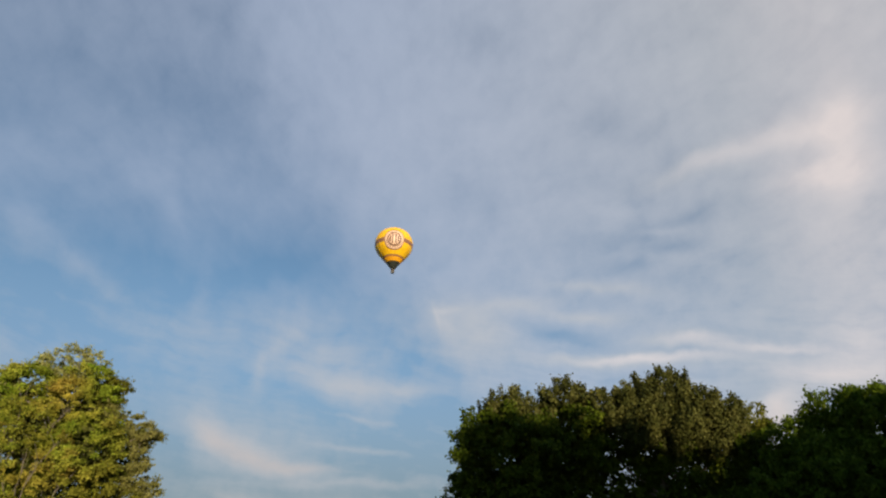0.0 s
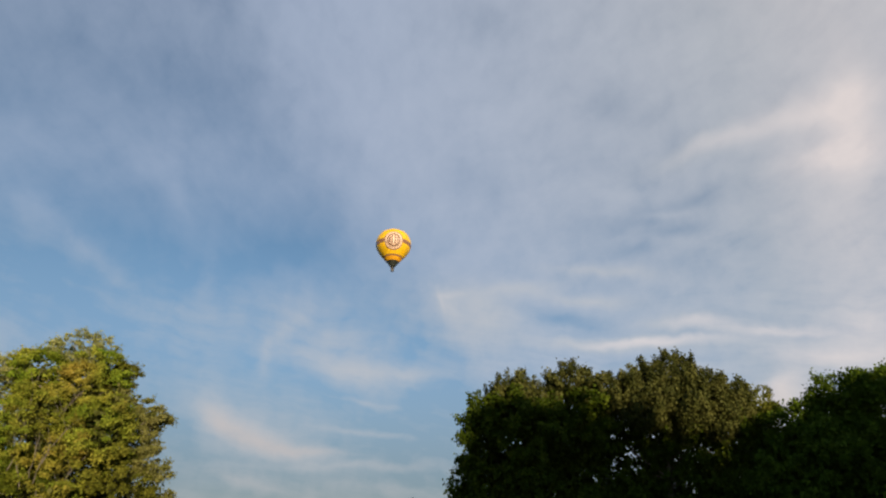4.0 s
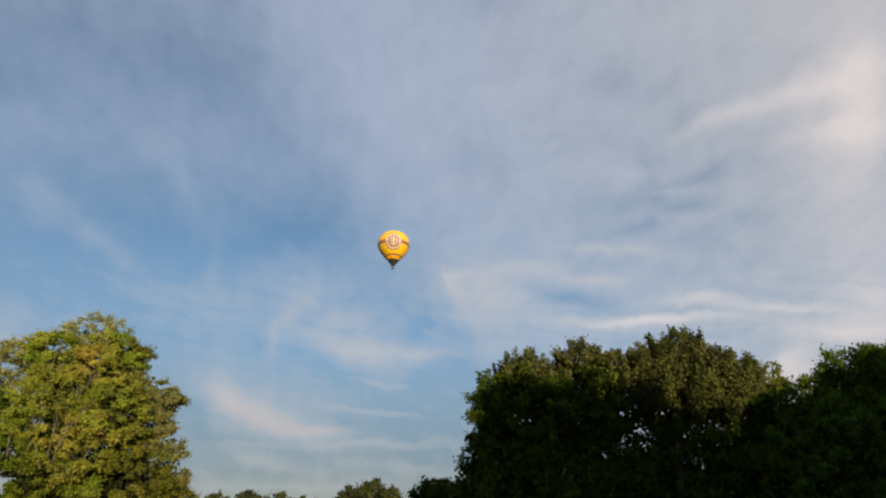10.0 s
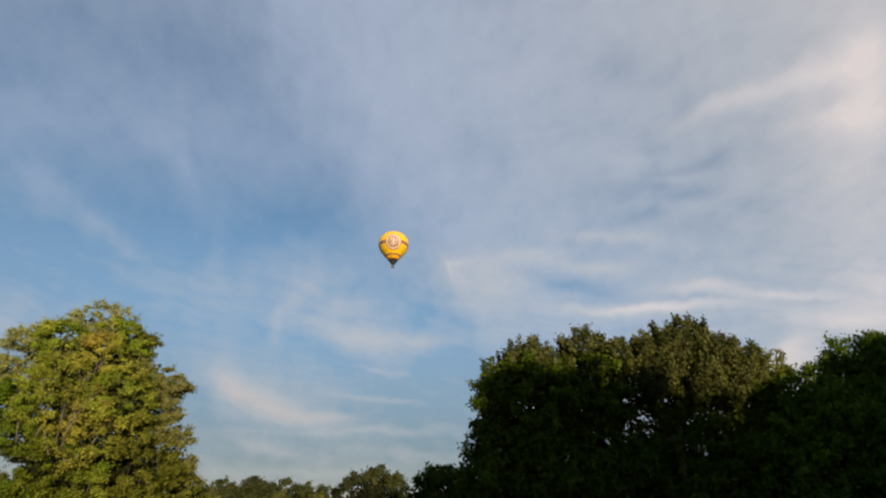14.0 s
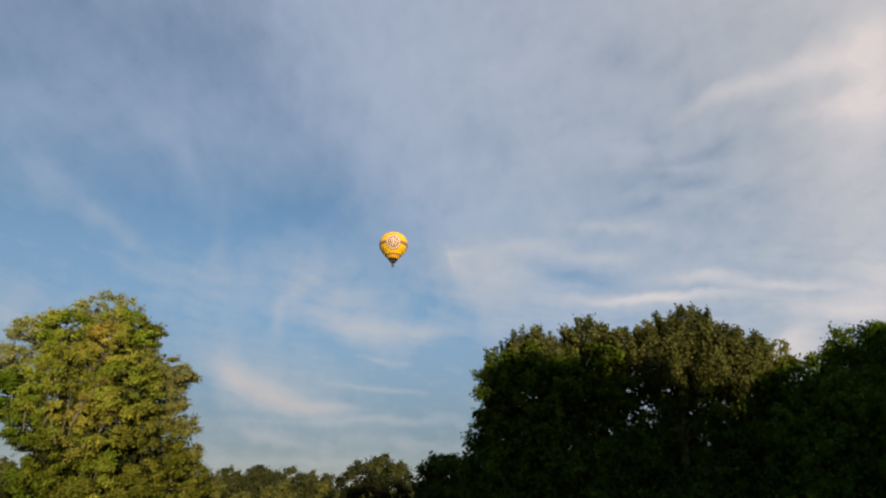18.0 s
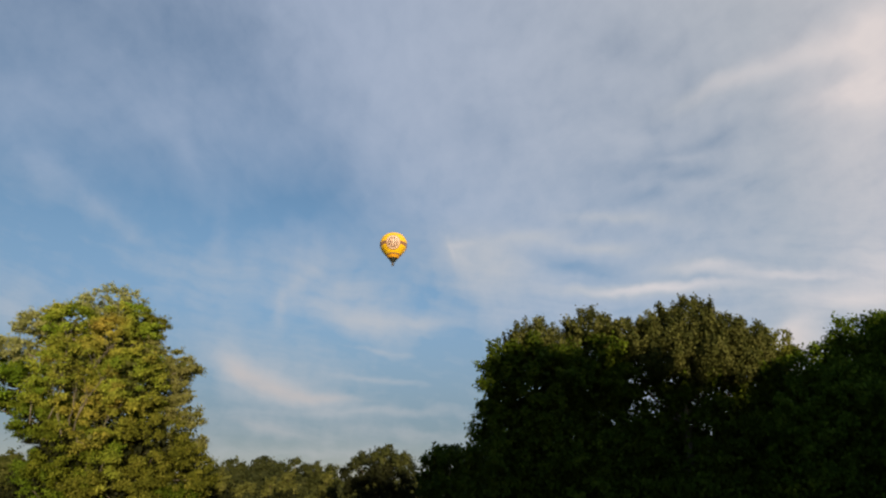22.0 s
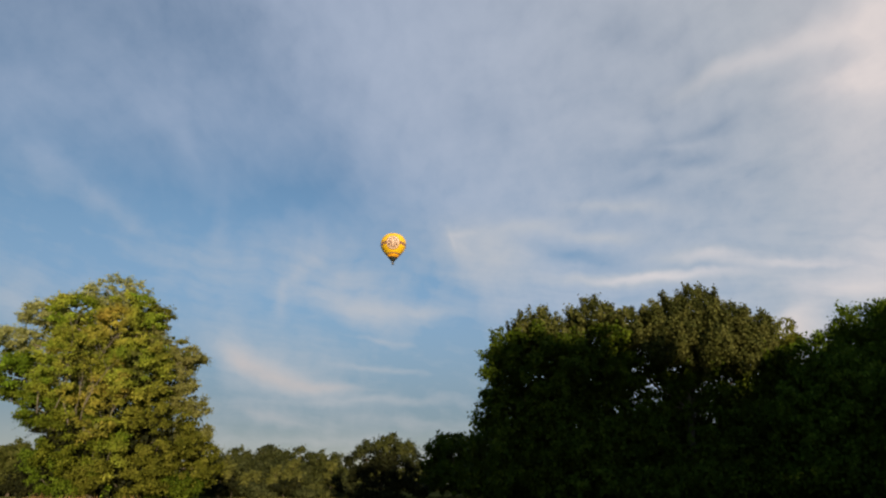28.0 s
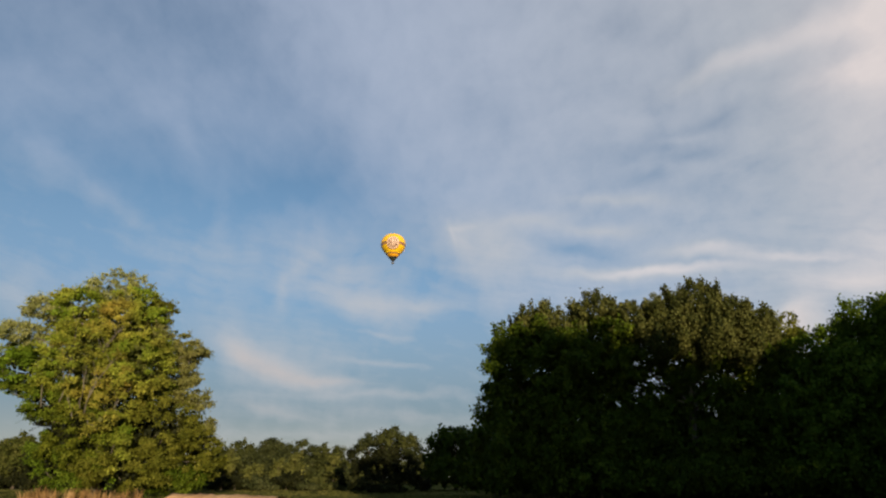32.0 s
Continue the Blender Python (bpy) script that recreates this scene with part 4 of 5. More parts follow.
def far_round_tree():
    t = Tree("field_tree", "round dull green tree at the far edge of the meadow", -7.1, 76.0, 31, group="trees along the far edge")
    t.trunk(5.2, 0.24)
    c = t.clump
    # lit top and shaded lower half are put into the clumps' leaf colours
    c(-6.6, 76.0, 6.3, 1.9, 1.9, 1.35, LEAF_FAR, length=0.28, lump=0.75, loose=0.65, twigs=0.4, sway=0.5)
    c(-8.6, 76.2, 5.9, 1.5, 1.6, 1.3, LEAF_GREY, length=0.28, lump=0.7, loose=0.65, twigs=0.4, sway=0.5)
    c(-10.1, 76.0, 5.2, 1.1, 1.3, 1.2, LEAF_GREY, length=0.28, lump=0.7, loose=0.65, twigs=0.4, sway=0.5)
    c(-10.6, 75.8, 3.6, 1.1, 1.4, 1.3, LEAF_SHADE_BUSH, length=0.28, lump=0.7, loose=0.65, twigs=0.4, sway=0.5)
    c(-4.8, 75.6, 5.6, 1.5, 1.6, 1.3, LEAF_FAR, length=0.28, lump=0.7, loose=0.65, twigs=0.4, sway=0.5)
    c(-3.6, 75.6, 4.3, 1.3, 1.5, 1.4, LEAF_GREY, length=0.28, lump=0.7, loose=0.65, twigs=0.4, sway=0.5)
    c(-7.4, 76.4, 4.4, 3.0, 1.6, 1.6, LEAF_SHADE_BUSH, length=0.28, lump=0.7, loose=0.65, sway=0.4)
    c(-7.4, 74.2, 2.6, 3.4, 2.2, 2.5, LEAF_SHADE_BUSH, length=0.28, lump=0.75, loose=0.65)
    c(-3.8, 74.8, 2.4, 1.5, 1.7, 1.9, LEAF_SHADE_BUSH, length=0.28, lump=0.7, loose=0.65)
    c(-10.4, 75.5, 1.8, 1.2, 1.4, 1.6, LEAF_GREY, length=0.28, lump=0.7, loose=0.65, limb=False)


def far_dark_tree():
    t = Tree("field_tree", "dark leafy tree in shade at the far edge of the meadow", 1.8, 90.0, 32, group="trees along the far edge")
    t.trunk(5.8, 0.26)
    c = t.clump
    c(1.3, 90.0, 6.8, 3.2, 3.1, 1.9, LEAF_DARK, length=0.42, lump=0.75, loose=0.65, core=2.0, sway=0.5)
    c(-1.5, 90.0, 5.1, 1.9, 2.1, 2.2, LEAF_DARK, length=0.42, lump=0.75, loose=0.65, core=2.2, sway=0.4)
    c(5.0, 90.0, 5.8, 2.9, 2.8, 2.5, LEAF_DARK, length=0.42, lump=0.75, loose=0.65, core=2.2, sway=0.4)
    c(0.5, 90.0, 2.5, 3.7, 3.5, 2.6, LEAF_DARK, length=0.42, lump=0.75, loose=0.65, core=2.2)
    c(6.1, 90.0, 2.5, 4.0, 3.8, 2.6, LEAF_DARK, length=0.42, lump=0.75, loose=0.65, core=2.2)
    c(3.0, 90.8, 4.8, 3.6, 2.2, 3.0, LEAF_DARK, length=0.42, lump=0.75, loose=0.65, core=2.5)


def row_tree(x, y, height, wide, mat, seed, label):
    """A smaller tree or tall bush of the far row."""
    t = Tree("row_tree", label, x, y, seed, group="trees along the far edge")
    t.trunk(height * 0.7, 0.03 * height)
    g = np.random.default_rng(seed + 100)
    t.clump(x, y, height - wide * 0.42, wide * 0.45, wide * 0.45, wide * 0.42, mat, length=0.32, lump=0.65, loose=0.65, sway=0.5)
    for k in range(3):
        t.clump(x + g.uniform(-0.4, 0.4) * wide, y + g.uniform(-0.3, 0.3) * wide, height * g.uniform(0.38, 0.62), wide * g.uniform(0.36, 0.5), wide * 0.42, height * g.uniform(0.2, 0.27), mat, length=0.34, lump=0.65, loose=0.65)
    # near-black foot clump: shade at the tree's base put into the leaf colour
    t.clump(x, y, height * 0.17, wide * 0.6, wide * 0.5, height * 0.2, LEAF_SHADE_BUSH, length=0.34, lump=0.65, loose=0.65, limb=False)


def bush(x, y, height, wide, mat, seed, label):
    t = Tree("bush", label, x, y, seed, category="bush", group="bushes along the far edge")
    t.trunk(height * 0.5, 0.06)
    t.clump(x, y, height * 0.52, wide * 0.5, wide * 0.45, height * 0.48, mat, length=0.36, lump=0.6, loose=0.65)
    t.clump(x + wide * 0.3, y + 0.3, height * 0.36, wide * 0.35, wide * 0.35, height * 0.36, mat, length=0.36, lump=0.6, loose=0.65, limb=False)


def understory_tree(x, y, height, wide, seed):
    """A lower, wide tree filling the wood behind its edge."""
    t = Tree("understory_tree", "low dark leafy tree filling the shaded wood", x, y, seed, group="understory trees")
    t.trunk(height * 0.6, 0.14)
    t.clump(x, y, height * 0.7, wide * 0.5, wide * 0.4, height * 0.3, LEAF_DARK, length=0.45)
    t.clump(x, y, height * 0.32, wide * 0.55, wide * 0.4, height * 0.33, LEAF_DARK, length=0.45)


tall_tree()
wood_edge_tree()
wood_dome_tree()
wood_slim_tree()
wood_near_tree()
far_round_tree()
far_dark_tree()
for k, (x, y, h, w, mat) in enumerate([(-34.9, 108, 7.6, 6.3, LEAF_FAR), (-29.7, 109, 7.9, 5.9, LEAF_GREY), (-25.9, 108, 7.5, 4.3, LEAF_FAR), (-32.5, 110, 7.2, 5.0, LEAF_GREY), (-37.6, 107, 6.5, 4.4, LEAF_FAR), (-23.1, 110, 6.8, 4.4, LEAF_GREY), (-19.1, 109, 6.3, 4.2, LEAF_FAR), (-41.4, 110, 7.0, 5.0, LEAF_FAR)]):
    row_tree(x, y, h, w, mat, 300 + k, "olive green tree in the back of the far row")
for k, (x, y, h, w, mat) in enumerate([(-18.8, 97, 6.8, 3.2, LEAF_FAR), (-15.9, 96, 6.4, 2.6, LEAF_FAR), (-22.3, 99, 7.4, 1.9, LEAF_FAR), (-24.6, 96, 5.8, 4.2, LEAF_GREY), (-29.1, 97, 5.4, 4.9, LEAF_GREY), (-32.2, 96, 5.3, 4.0, LEAF_FAR), (-20.6, 98, 5.0, 2.8, LEAF_GREY), (-35.6, 98, 6.0, 4.4, LEAF_FAR)]):
    row_tree(x, y, h, w, mat, 40 + k, "small dull green tree in the far row, sun on its top")
for k, (x, y, h, w, mat) in enumerate([(-30.2, 87, 5.3, 3.0, LEAF_SAPLING), (-21.0, 90, 5.4, 2.2, LEAF_SAPLING), (-15.6, 90, 4.9, 1.9, LEAF_SAPLING), (-26.6, 89, 3.6, 2.6, LEAF_SAPLING), (-23.6, 91, 4.2, 1.8, LEAF_SAPLING)]):
    row_tree(x, y, h, w, mat, 330 + k, "slender pale yellow-green young tree in low sun")
for k, (x, y, h, w, mat) in enumerate([(-66, 98, 8.2, 6.0, LEAF_DULL), (-72, 102, 7.6, 6.0, LEAF_FAR), (-60, 104, 7.4, 5.5, LEAF_FAR), (-54, 106, 6.8, 5.0, LEAF_DULL)]):
    row_tree(x, y, h, w, mat, 60 + k, "round green tree far beyond the tall tree")
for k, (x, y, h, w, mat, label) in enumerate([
        (-46.2, 72, 4.6, 4.6, LEAF_SHADE_BUSH, "tall dark green bush beside the tall tree"),
        (-21.7, 88.5, 2.4, 4.6, LEAF_SHADE_BUSH, "low rounded dark bush at the meadow's far edge"),
        (-28.7, 88, 2.8, 2.6, LEAF_SHADE_BUSH, "upright dark bush at the meadow's far edge"),
        (-14.3, 89, 3.2, 2.8, LEAF_SHADE_BUSH, "upright dark bush at the meadow's far edge"),
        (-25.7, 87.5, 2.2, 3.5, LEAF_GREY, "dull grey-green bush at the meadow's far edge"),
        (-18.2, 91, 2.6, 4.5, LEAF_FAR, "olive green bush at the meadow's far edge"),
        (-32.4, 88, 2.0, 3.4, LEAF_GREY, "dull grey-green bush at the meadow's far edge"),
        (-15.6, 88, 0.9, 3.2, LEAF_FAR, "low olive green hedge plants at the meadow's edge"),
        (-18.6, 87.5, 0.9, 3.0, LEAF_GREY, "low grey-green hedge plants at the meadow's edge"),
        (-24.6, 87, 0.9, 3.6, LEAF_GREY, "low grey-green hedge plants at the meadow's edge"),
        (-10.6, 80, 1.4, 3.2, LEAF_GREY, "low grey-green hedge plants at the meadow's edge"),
        (-6.8, 73.0, 0.8, 4.0, LEAF_SHADE_BUSH, "low dark bush under the round tree"),
        (-3.0, 79, 1.8, 2.6, LEAF_SHADE_BUSH, "low dark bush beside the round tree"),
        # near-black leaves put the wood's shade into these two bushes' colour
        (3.4, 88.5, 1.8, 4.0, LEAF_SHADE_BUSH, "low dark bush in the wood's shade"),
        (7.0, 87.0, 2.4, 6.0, LEAF_SHADE_BUSH, "low dark bush in the wood's shade")]):
    bush(x, y, h, w, mat, 80 + k, label)

for k, (x, y, h, w) in enumerate([(5, 63, 7.0, 7), (11, 65, 8.0, 8), (18, 64, 8.0, 8), (25, 65, 8.4, 8), (32, 63, 8.8, 8), (39, 62, 9.5, 9), (46, 61, 10, 9)]):
    understory_tree(x, y, h, w, 200 + k)
# bushes added here and below cover pale ground under the wood
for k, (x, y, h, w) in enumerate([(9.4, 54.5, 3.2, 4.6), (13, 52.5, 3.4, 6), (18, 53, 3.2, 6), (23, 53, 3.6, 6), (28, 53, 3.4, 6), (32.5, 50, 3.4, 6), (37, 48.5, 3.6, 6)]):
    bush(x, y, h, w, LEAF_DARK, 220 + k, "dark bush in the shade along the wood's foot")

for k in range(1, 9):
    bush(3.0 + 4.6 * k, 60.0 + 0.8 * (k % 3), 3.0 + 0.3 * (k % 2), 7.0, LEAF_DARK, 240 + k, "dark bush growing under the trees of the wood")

# mostly unseen trees added beside and behind the viewer's place to shade wood and meadow
def shade_tree():
    """A full-grown tree with coarse leaves, added to cast shade."""
    t = Tree("woodland_tree", "tall broad dark green tree added for shade and filling", 27.5, 2.0, 26, group="wood edge trees")
    t.trunk(15.5, 0.48, (0.6, -0.5))
    for dx, dy, z, rx, ry, rz in ((-4.4, 0.0, 17.0, 3.2, 3.0, 2.6), (5.0, 0.5, 16.6, 3.0, 3.0, 2.4), (0.6, -1.5, 16.9, 3.8, 3.7, 2.8), (4.8, -1.5, 15.5, 3.3, 3.1, 2.6), (-3.9, -0.5, 15.0, 3.9, 3.7, 2.5), (2.1, -2.5, 13.0, 4.2, 4.0, 2.4), (-2.0, -2.5, 13.5, 3.7, 3.5, 2.4), (7.1, -0.5, 12.0, 3.3, 3.2, 3.4), (-5.9, -0.5, 11.6, 3.2, 3.0, 3.2), (-2.5, 1.0, 9.8, 5.2, 2.6, 2.8), (3.0, 0.5, 9.4, 5.0, 2.6, 2.8), (-5.5, -0.5, 4.6, 4.7, 4.5, 4.4), (0.7, -0.5, 4.2, 5.2, 4.9, 4.3), (6.0, -0.5, 5.2, 4.2, 4.0, 4.8)):
        t.clump(27.5 + dx, 2.0 + dy, z, rx, ry, rz, LEAF_DARK, length=0.8, lump=0.9, core=0.5)
    return t.ob


shading = shade_tree()
for x, y, turn, size in ((37.0, -3, 160, 1.0), (25.6, 8, 0, 1.03), (46.5, 18, 215, 0.9), (48.0, 21, 300, 1.0), (57.4, 45, 120, 0.95), (58, 60, 250, 0.95), (49.2, 5, 10, 1.0), (33.0, -14, 80, 0.95), (28.4, -4, 0, 1.10), (46, 63, 20, 0.75), (41, 66, 80, 0.7), (14.6, 2.0, 40, 0.70)):
    copy_thing(shading, pose(x, y, 0, 0, 0, turn) @ Matrix.Scale(size, 4))


def distant_woods():
    rng = np.random.default_rng(70)
    n = 5200
    a = rng.uniform(0, 2 * np.pi, n)
    r = rng.uniform(330, 390, n)
    top = 9 + 3 * np.sin(a * 17) + 2 * np.sin(a * 41 + 1)
    c = np.c_[r * np.cos(a), r * np.sin(a), rng.uniform(0.1, 1, n) ** 0.6 * top]
    c = np.repeat(c, 12, axis=0) + rng.normal(0, 1.6, (n * 12, 3))
    v = blades(rng, c, unit(c * np.array((-1, -1, 0.3))), 2.4)
    f = quads_of(v)
    v[:, 2] = np.maximum(v[:, 2], 0.0)
    tagged(part("distant_woods", fast_mesh("distant_woods", v, f), LEAF_FAR), "belt of distant woods round the meadows", "woods", kind="stuff")


distant_woods()
grass("tall_grass", "tall dry straw-coloured grass glowing in low sun", GRASS_DRY, 5200, -58, -23.5, 45, 51, 0.25, 1.35, 0.026, 6, True)
grass("meadow_grass", "short dull green meadow grass", GRASS_GREEN, 90000, -78, 32, 47, 93, 0.10, 0.26, 0.035, 7)


# ---- cloud shell ----
def cloud_shell():
    radius, v, f = 2600.0, [], []
    cols, rows = 57, 27
    for j in range(rows):
        e = radians(-0.5 + 80 * j / (rows - 1))
        for i in range(cols):
            a = radians(-86 + 172 * i / (cols - 1))
            v.append((radius * math.sin(a) * math.cos(e), radius * math.cos(a) * math.cos(e), radius * math.sin(e)))
    for j in range(rows - 1):
        for i in range(cols - 1):
            k = j * cols + i
            f.append((k, k + 1, k + cols + 1, k + cols))
    ob = part("backdrop", fast_mesh("backdrop", np.array(v), np.array(f)), cloud_material(), smooth=True)
    return tagged(ob, "high thin evening cloud in grey-lavender and pink wisps", "sky", kind="structure")


clouds = cloud_shell()


# ---- hot-air balloon ----
SHAPE = [(8.1, 0.02), (8.06, 1.6), (7.85, 3.2), (7.3, 4.8), (6.3, 6.3), (4.9, 7.6), (3.0, 8.55), (1.0, 8.97), (-0.8, 8.93), (-2.6, 8.4), (-4.4, 7.4), (-6.1, 6.05), (-7.8, 4.6), (-9.4, 3.3), (-10.8, 2.25), (-11.8, 1.6)]


def envelope_radius(z):
    s = SHAPE[::-1]
    return float(np.interp(z, [p[0] for p in s], [p[1] for p in s]))


_zs = np.linspace(8.1, -11.8, 220)
_rs = np.array([envelope_radius(z) for z in _zs])
for _ in range(14):
    _rs[1:-1] = (_rs[:-2] + 2 * _rs[1:-1] + _rs[2:]) / 4


def skin(z, a, proud=0.0):
    """A point of the envelope at height z and angle a, with the gores' bulge."""
    r = float(np.interp(-z, -_zs, _rs))
    bulge = 0.10 * min(1.0, r / 4) * abs(math.sin(a * 12))
    r += bulge + proud
    return (r * math.sin(a), -r * math.cos(a), z)


def band(z0, z1, rows, proud, a0=0.0, a1=2 * math.pi, cols=144):
    v, f = [], []
    for j in range(rows + 1):
        z = z0 + (z1 - z0) * j / rows
        v += [skin(z, a0 + (a1 - a0) * i / cols, proud) for i in range(cols + 1)]
    for j in range(rows):
        for i in range(cols):
            k = j * (cols + 1) + i
            f.append((k, k + cols + 1, k + cols + 2, k + 1))
    return fast_mesh("band", np.array(v), np.array(f))


def patch(outline, proud, cx=0.0, cz=-1.0, steps=10):
    """A piece of cloth sewn on the envelope's front; outline(u) gives its inner and outer edge points."""
    v, f, n = [], [], 64
    for i in range(n + 1):
        inner, outer = outline(i / n)
        for k in range(steps + 1):
            x = inner[0] + (outer[0] - inner[0]) * k / steps
            z = cz + inner[1] + (outer[1] - inner[1]) * k / steps
            v.append(skin(z, (cx + x) / float(np.interp(-z, -_zs, _rs)), proud))
    for i in range(n):
        for k in range(steps):
            a = i * (steps + 1) + k
            f.append((a, a + steps + 1, a + steps + 2, a + 1))
    return fast_mesh("patch", np.array(v), np.array(f))


def ring_outline(r0, r1):
    return lambda u: ((r0 * math.cos(6.28319 * u), r0 * math.sin(6.28319 * u)), (r1 * math.cos(6.28319 * u), r1 * math.sin(6.28319 * u)))


def bar_outline(x0, x1, z0, z1):
    return lambda u: ((x0, z0 + (z1 - z0) * u), (x1, z0 + (z1 - z0) * u))


def rounded_box(sx, sy, sz, at, bevel):
    bm = bmesh.new()
    bmesh.ops.create_cube(bm, size=1.0, matrix=Matrix.Translation(at) @ Matrix.Diagonal((sx, sy, sz, 1)))
    bmesh.ops.bevel(bm, geom=bm.edges[:], offset=bevel, segments=2, affect="EDGES")
    return bm


def hot_air_balloon():
    b = thing("hot_air_balloon", (-10.4, 248, 140), "yellow hot-air balloon with a brown belt and round cream emblem", "hot-air balloon")
    env = part("envelope", band(8.1, -9.6, 60, 0.0), NYLON_YELLOW, b, "yellow nylon envelope sewn of upright gores", smooth=True)
    part("parachute_vent", band(8.11, 7.95, 4, 0.03), NYLON_YELLOW, env, smooth=True)
    part("mouth_panel", band(-9.6, -11.8, 10, 0.0), NYLON_BLACK, b, "black heat-proof cloth at the mouth", smooth=True)
    part("belt", band(0.2, -1.9, 8, 0.05), NYLON_BROWN, env, "brown belt round the widest part", smooth=True)
    part("lower_belt", band(-7.3, -8.0, 4, 0.05), NYLON_BROWN, env, "narrow brown belt", smooth=True)
    part("lower_panel", band(-8.0, -9.6, 6, 0.04), NYLON_ORANGE, env, "orange cloth under the narrow belt", smooth=True)
    emblem = part("emblem", patch(ring_outline(0.0, 4.75), 0.09), NYLON_CREAM, b, "round cream emblem", smooth=True)
    part("emblem_rim", patch(ring_outline(4.45, 4.85), 0.12, steps=3), NYLON_BROWN, emblem, smooth=True)
    part("emblem_ring", patch(ring_outline(2.7, 3.35), 0.12, steps=3), NYLON_UMBER, emblem, smooth=True)
    for x, z in ((-1.9, 1.35), (-0.75, 2.2), (0.75, 2.2), (1.9, 1.35)):
        part("emblem_bar", patch(bar_outline(x - 0.36, x + 0.36, -z, z), 0.12, steps=3), NYLON_UMBER, emblem, smooth=True)
    for k in range(10):
        a = math.radians(195 + 150 * k / 9)
        part("emblem_mark", patch(bar_outline(3.75 * math.cos(a) - 0.2, 3.75 * math.cos(a) + 0.2, 3.75 * math.sin(a) - 0.25, 3.75 * math.sin(a) + 0.25), 0.12, steps=3), NYLON_BROWN, emblem, smooth=True)
    # skirt below the mouth, open at the bottom
    v, f = [], []
    for j in range(5):
        for i in range(49):
            a = i / 48 * 2 * math.pi
            r = 1.6 - 0.17 * j + 0.03 * math.sin(a * 12)
            v.append((r * math.sin(a), -r * math.cos(a), -11.75 - 0.21 * j))
    for j in range(4):
        for i in range(48):
            k = j * 49 + i
            f.append((k, k + 49, k + 50, k + 1))
    part("skirt", fast_mesh("skirt", np.array(v), np.array(f)), NYLON_BLACK, b, "black skirt under the mouth", smooth=True)
    basket = part("basket", rounded_box(1.6, 1.25, 1.25, (0, 0, -14.1), 0.08), WICKER, b, "dark grey wicker basket")
    part("rim", rounded_box(1.72, 1.37, 0.16, (0, 0, -13.44), 0.07), LEATHER, basket, "padded leather rim")
    part("skid", rounded_box(1.5, 0.1, 0.08, (0, 0.4, -14.75), 0.02), LEATHER, basket)
    part("skid", rounded_box(1.5, 0.1, 0.08, (0, -0.4, -14.75), 0.02), LEATHER, basket)
    burner = part("burner", tube([(0, 0, -12.75), (0, 0, -12.6), (0, 0, -12.3)], [0.26, 0.3, 0.2], 14), STEEL, b, "steel burner above the basket", smooth=True)
    for s in (-1, 1):
        part("burner_bar", tube([(-0.62, 0.5 * s, -12.75), (0, 0.5 * s, -12.75), (0.62, 0.5 * s, -12.75)], [0.04] * 3, 6), STEEL, burner)
        part("burner_bar", tube([(0.62 * s, -0.5, -12.75), (0.62 * s, 0, -12.75), (0.62 * s, 0.5, -12.75)], [0.04] * 3, 6), STEEL, burner)
        for q in (-1, 1):
            part("post", tube([(0.66 * s, 0.52 * q, -13.4), (0.64 * s, 0.51 * q, -13.1), (0.62 * s, 0.5 * q, -12.75)], [0.11] * 3, 8), LEATHER, basket)
    for k in range(12):
        a = (k + 0.5) / 12 * 2 * math.pi
        x, y = 0.62 * (1 if math.sin(a) > 0 else -1), 0.5 * (-1 if math.cos(a) > 0 else 1)
        e = skin(-11.75, a)
        part("cable", tube([(x, y, -12.75), ((x + e[0]) / 2, (y + e[1]) / 2, (-12.75 + e[2]) / 2), e], [0.025] * 3, 5), STEEL, b)
    return b


balloon = hot_air_balloon()


# ---- a pale bird that darts past ----
def pale_bird():
    b = thing("bird", (60, 30, 3), "pale greyish cream bird in fast flight", "bird")
    part("body", tube([(0, 0.22, 0), (0, 0.12, 0.01), (0, 0, 0), (0, -0.14, 0), (0, -0.24, 0.01)], [0.02, 0.06, 0.075, 0.05, 0.015], 10), FEATHER, b, smooth=True)
    head = part("head", tube([(0, 0.2, 0.01), (0, 0.25, 0.02), (0, 0.3, 0.015)], [0.035, 0.042, 0.02], 10), FEATHER, b, smooth=True)
    part("bill", tube([(0, 0.3, 0.014), (0, 0.33, 0.012), (0, 0.36, 0.008)], [0.014, 0.01, 0.003], 6), BILL, head)
    part("tail", fast_mesh("tail", np.array([(-0.02, -0.2, 0.012), (0.02, -0.2, 0.012), (0.07, -0.42, 0.0), (-0.07, -0.42, 0.0), (-0.02, -0.2, -0.004), (0.02, -0.2, -0.004), (0.07, -0.42, -0.008), (-0.07, -0.42, -0.008)]), np.array([(0, 1, 2, 3), (7, 6, 5, 4), (0, 4, 5, 1), (1, 5, 6, 2), (2, 6, 7, 3), (3, 7, 4, 0)])), FEATHER, b)
    for s in (-1, 1):
        v, f = [], []
        for i in range(9):
            u = i / 8
            x, chord = s * (0.05 + 0.42 * u), 0.17 * (1 - u ** 2.2) + 0.02
            lead, z = 0.10 - 0.16 * max(0, u - 0.4), 0.10 * math.sin(u * 2.2)
            for k in range(4):
                y = lead - chord * k / 3
                v += [(x, y, z + 0.012 * math.sin(k * 1.05) + 0.006), (x, y, z - 0.004)]
        for i in range(8):
            for k in range(3):
                a = i * 8 + k * 2
                f += [(a, a + 8, a + 10, a + 2), (a + 3, a + 11, a + 9, a + 1)]
        part("wing", fast_mesh("wing", np.array(v), np.array(f)), FEATHER, b, smooth=True)
    return b


bird = pale_bird()


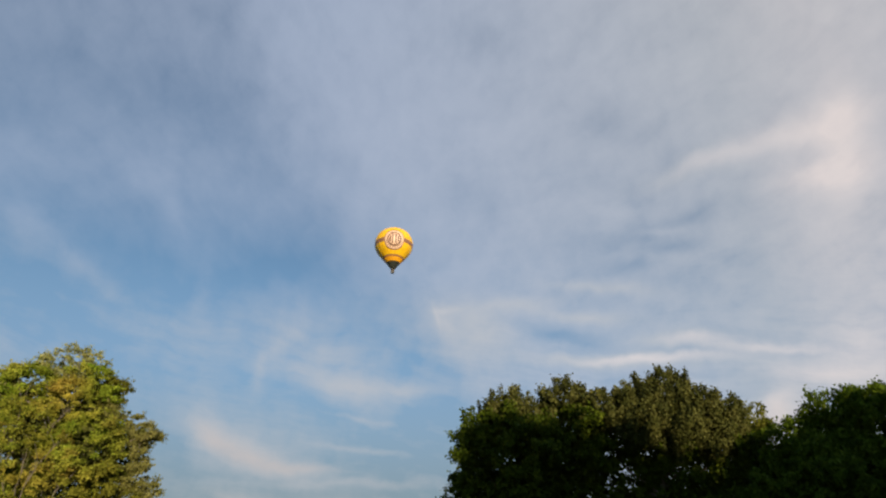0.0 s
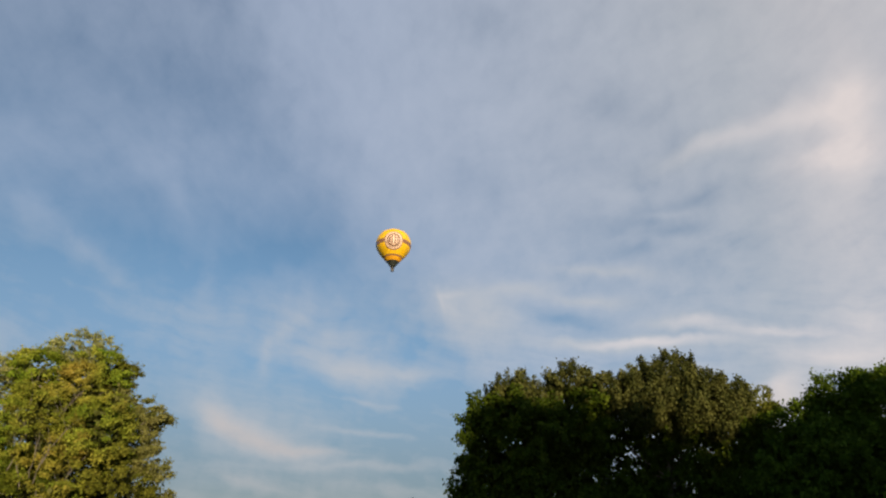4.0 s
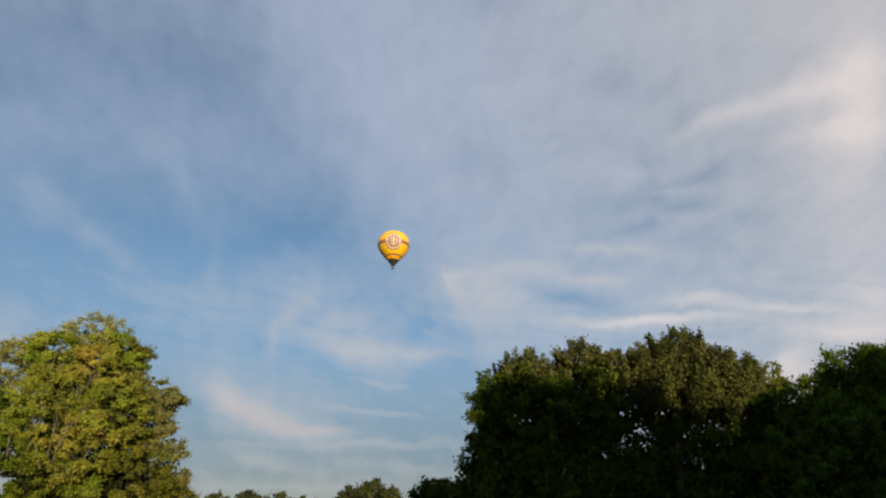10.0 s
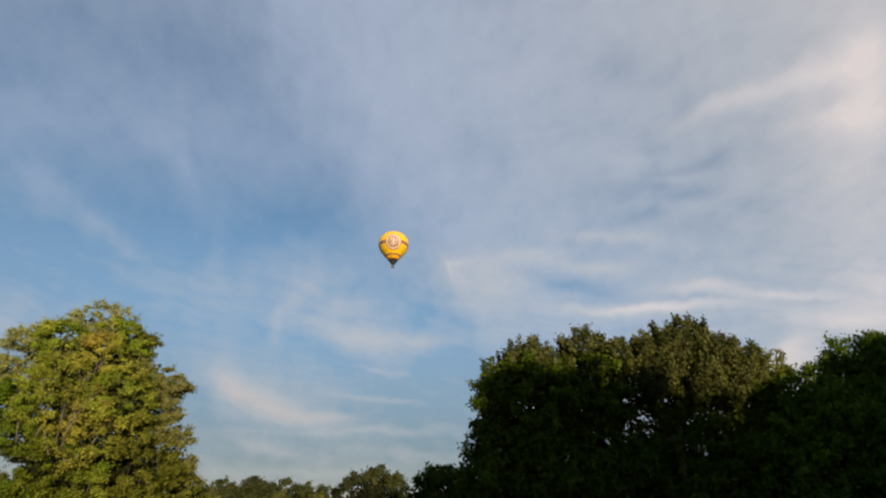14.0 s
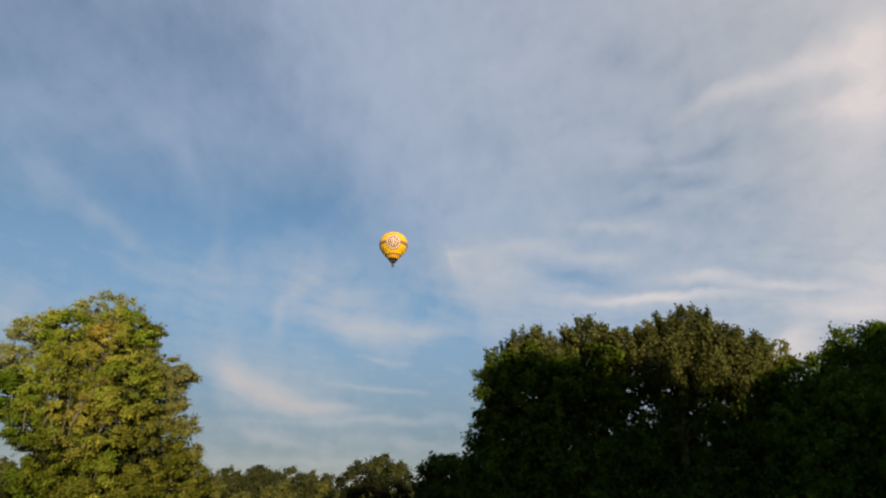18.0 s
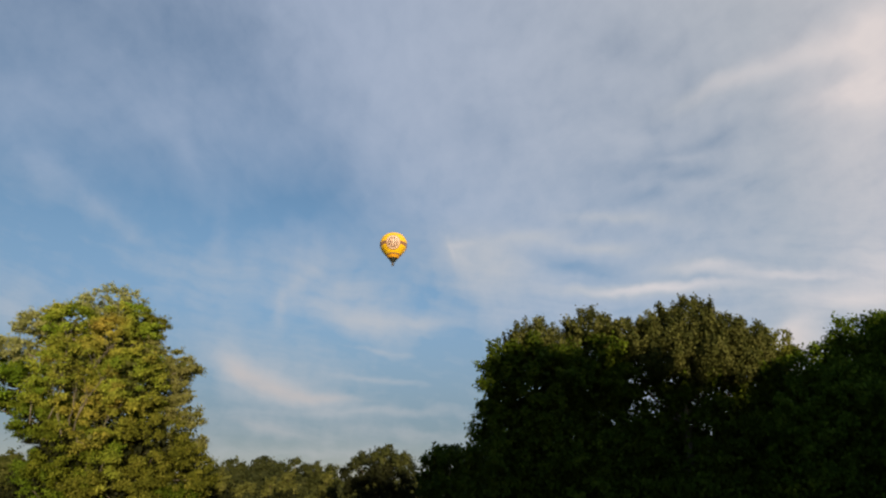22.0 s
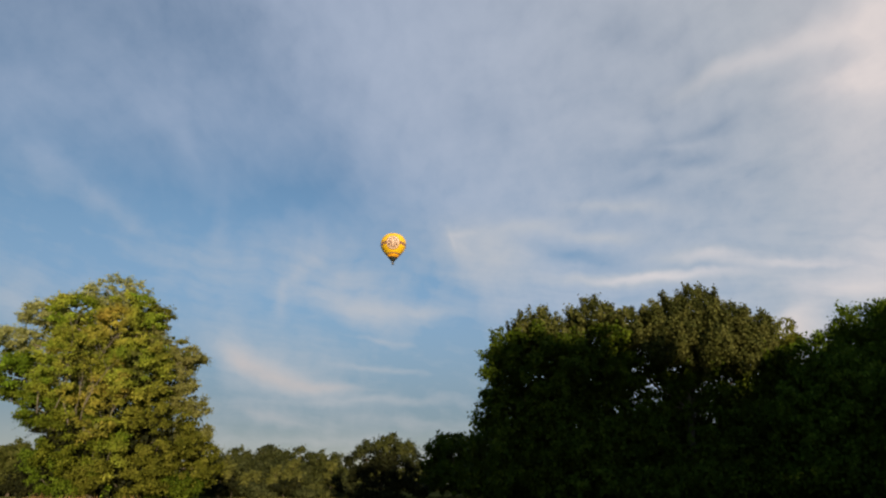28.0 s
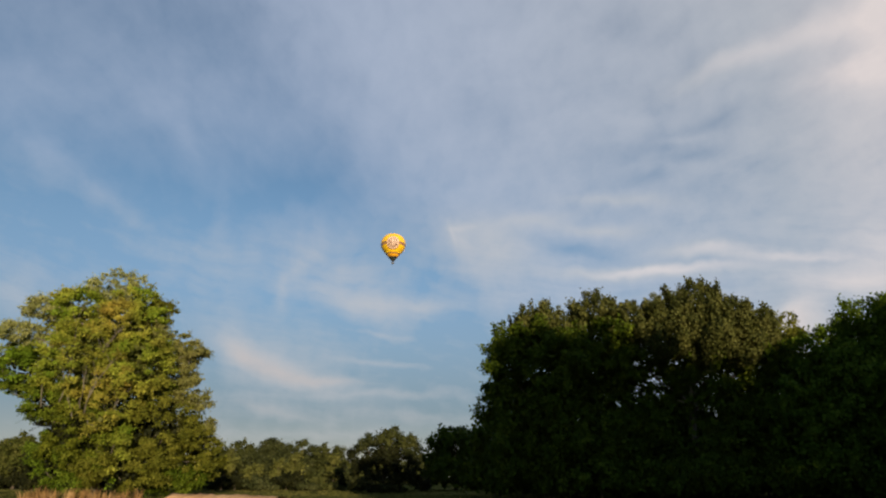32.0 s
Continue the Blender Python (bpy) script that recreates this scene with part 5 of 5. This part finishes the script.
def motions():
    """The balloon drifts away and climbs a little; the cloud sheet creeps; the bird darts past; leaves stir in a light wind."""
    walk(balloon, [(t, pose(x, y, z, 0, 0, 3)) for t, x, y, z in [
        (0, -10.37, 248.18, 140.16), (1, -11.33, 254.38, 141.36), (2, -12.39, 260.59, 142.31), (3, -13.36, 266.54, 143.58),
        (4.5, -14.67, 275.41, 145.20), (6, -16.11, 284.12, 146.67), (7, -17.04, 289.90, 147.46), (8, -18.06, 295.43, 148.52),
        (9, -19.19, 301.03, 149.24), (10, -20.06, 306.49, 150.06), (11, -20.95, 311.85, 150.88), (12, -21.74, 317.19, 151.54),
        (13, -22.61, 322.52, 152.01), (14, -23.58, 327.81, 152.34), (15.5, -24.86, 335.26, 153.50), (17, -26.13, 342.74, 154.13),
        (18, -26.94, 347.52, 154.75), (19, -27.83, 352.18, 155.43), (20, -28.56, 356.84, 155.90), (21, -29.13, 361.44, 156.34),
        (22, -29.83, 365.90, 156.84), (23, -30.72, 370.29, 157.27), (24, -31.44, 374.59, 157.73), (25, -32.13, 378.79, 158.21),
        (26.5, -32.92, 384.85, 159.15), (28, -33.89, 390.90, 159.58), (29, -34.57, 394.79, 159.93), (30, -34.91, 398.66, 160.18),
        (31, -35.81, 402.34, 160.57), (32, -36.55, 405.93, 160.99),
    ]])
    walk(clouds, [(0.0, pose(45.7, 0, 0, 0, 0, 0.375)), (16.0, pose(0, 0, 0)), (32.0, pose(-45.7, 0, 0, 0, 0, -0.375))])
    bank = Matrix.Rotation(radians(38), 4, "Y")
    walk(bird, [(0.0, pose(95, 34, 2.5, 20, -35, 80)), (5.7, pose(36, 32.2, 2.9, 20, -35, 80)), (5.9, pose(17.6, 20.4, 3.4) @ bank @ pose(0, 0, 0, 25, -35, 60)), (6.0, pose(15.2, 20.1, 4.0) @ bank @ pose(0, 0, 0, 25, -50, 40)), (6.1, pose(17.6, 19.7, 4.7) @ bank @ pose(0, 0, 0, 15, -40, -30)), (6.4, pose(38, 28, 8.0, 10, -20, -75)), (12.0, pose(180, -20, 20, 0, 0, -100)), (32.0, pose(420, -120, 30, 0, 0, -100))])
    for ob, at, amount, phase in SWAY:
        rows = []
        for k in range(33):
            t = k * 1.0
            gust = 0.6 + 0.4 * math.sin(0.45 * t + 0.13 * at[0])
            rx = amount * gust * 0.5 * math.sin(2.1 * t + phase)
            ry = amount * gust * (0.35 + 0.65 * math.sin(1.55 * t + phase * 1.7))
            rows.append((t, pose(*at, rx, ry, 0)))
        walk(ob, rows)


motions()
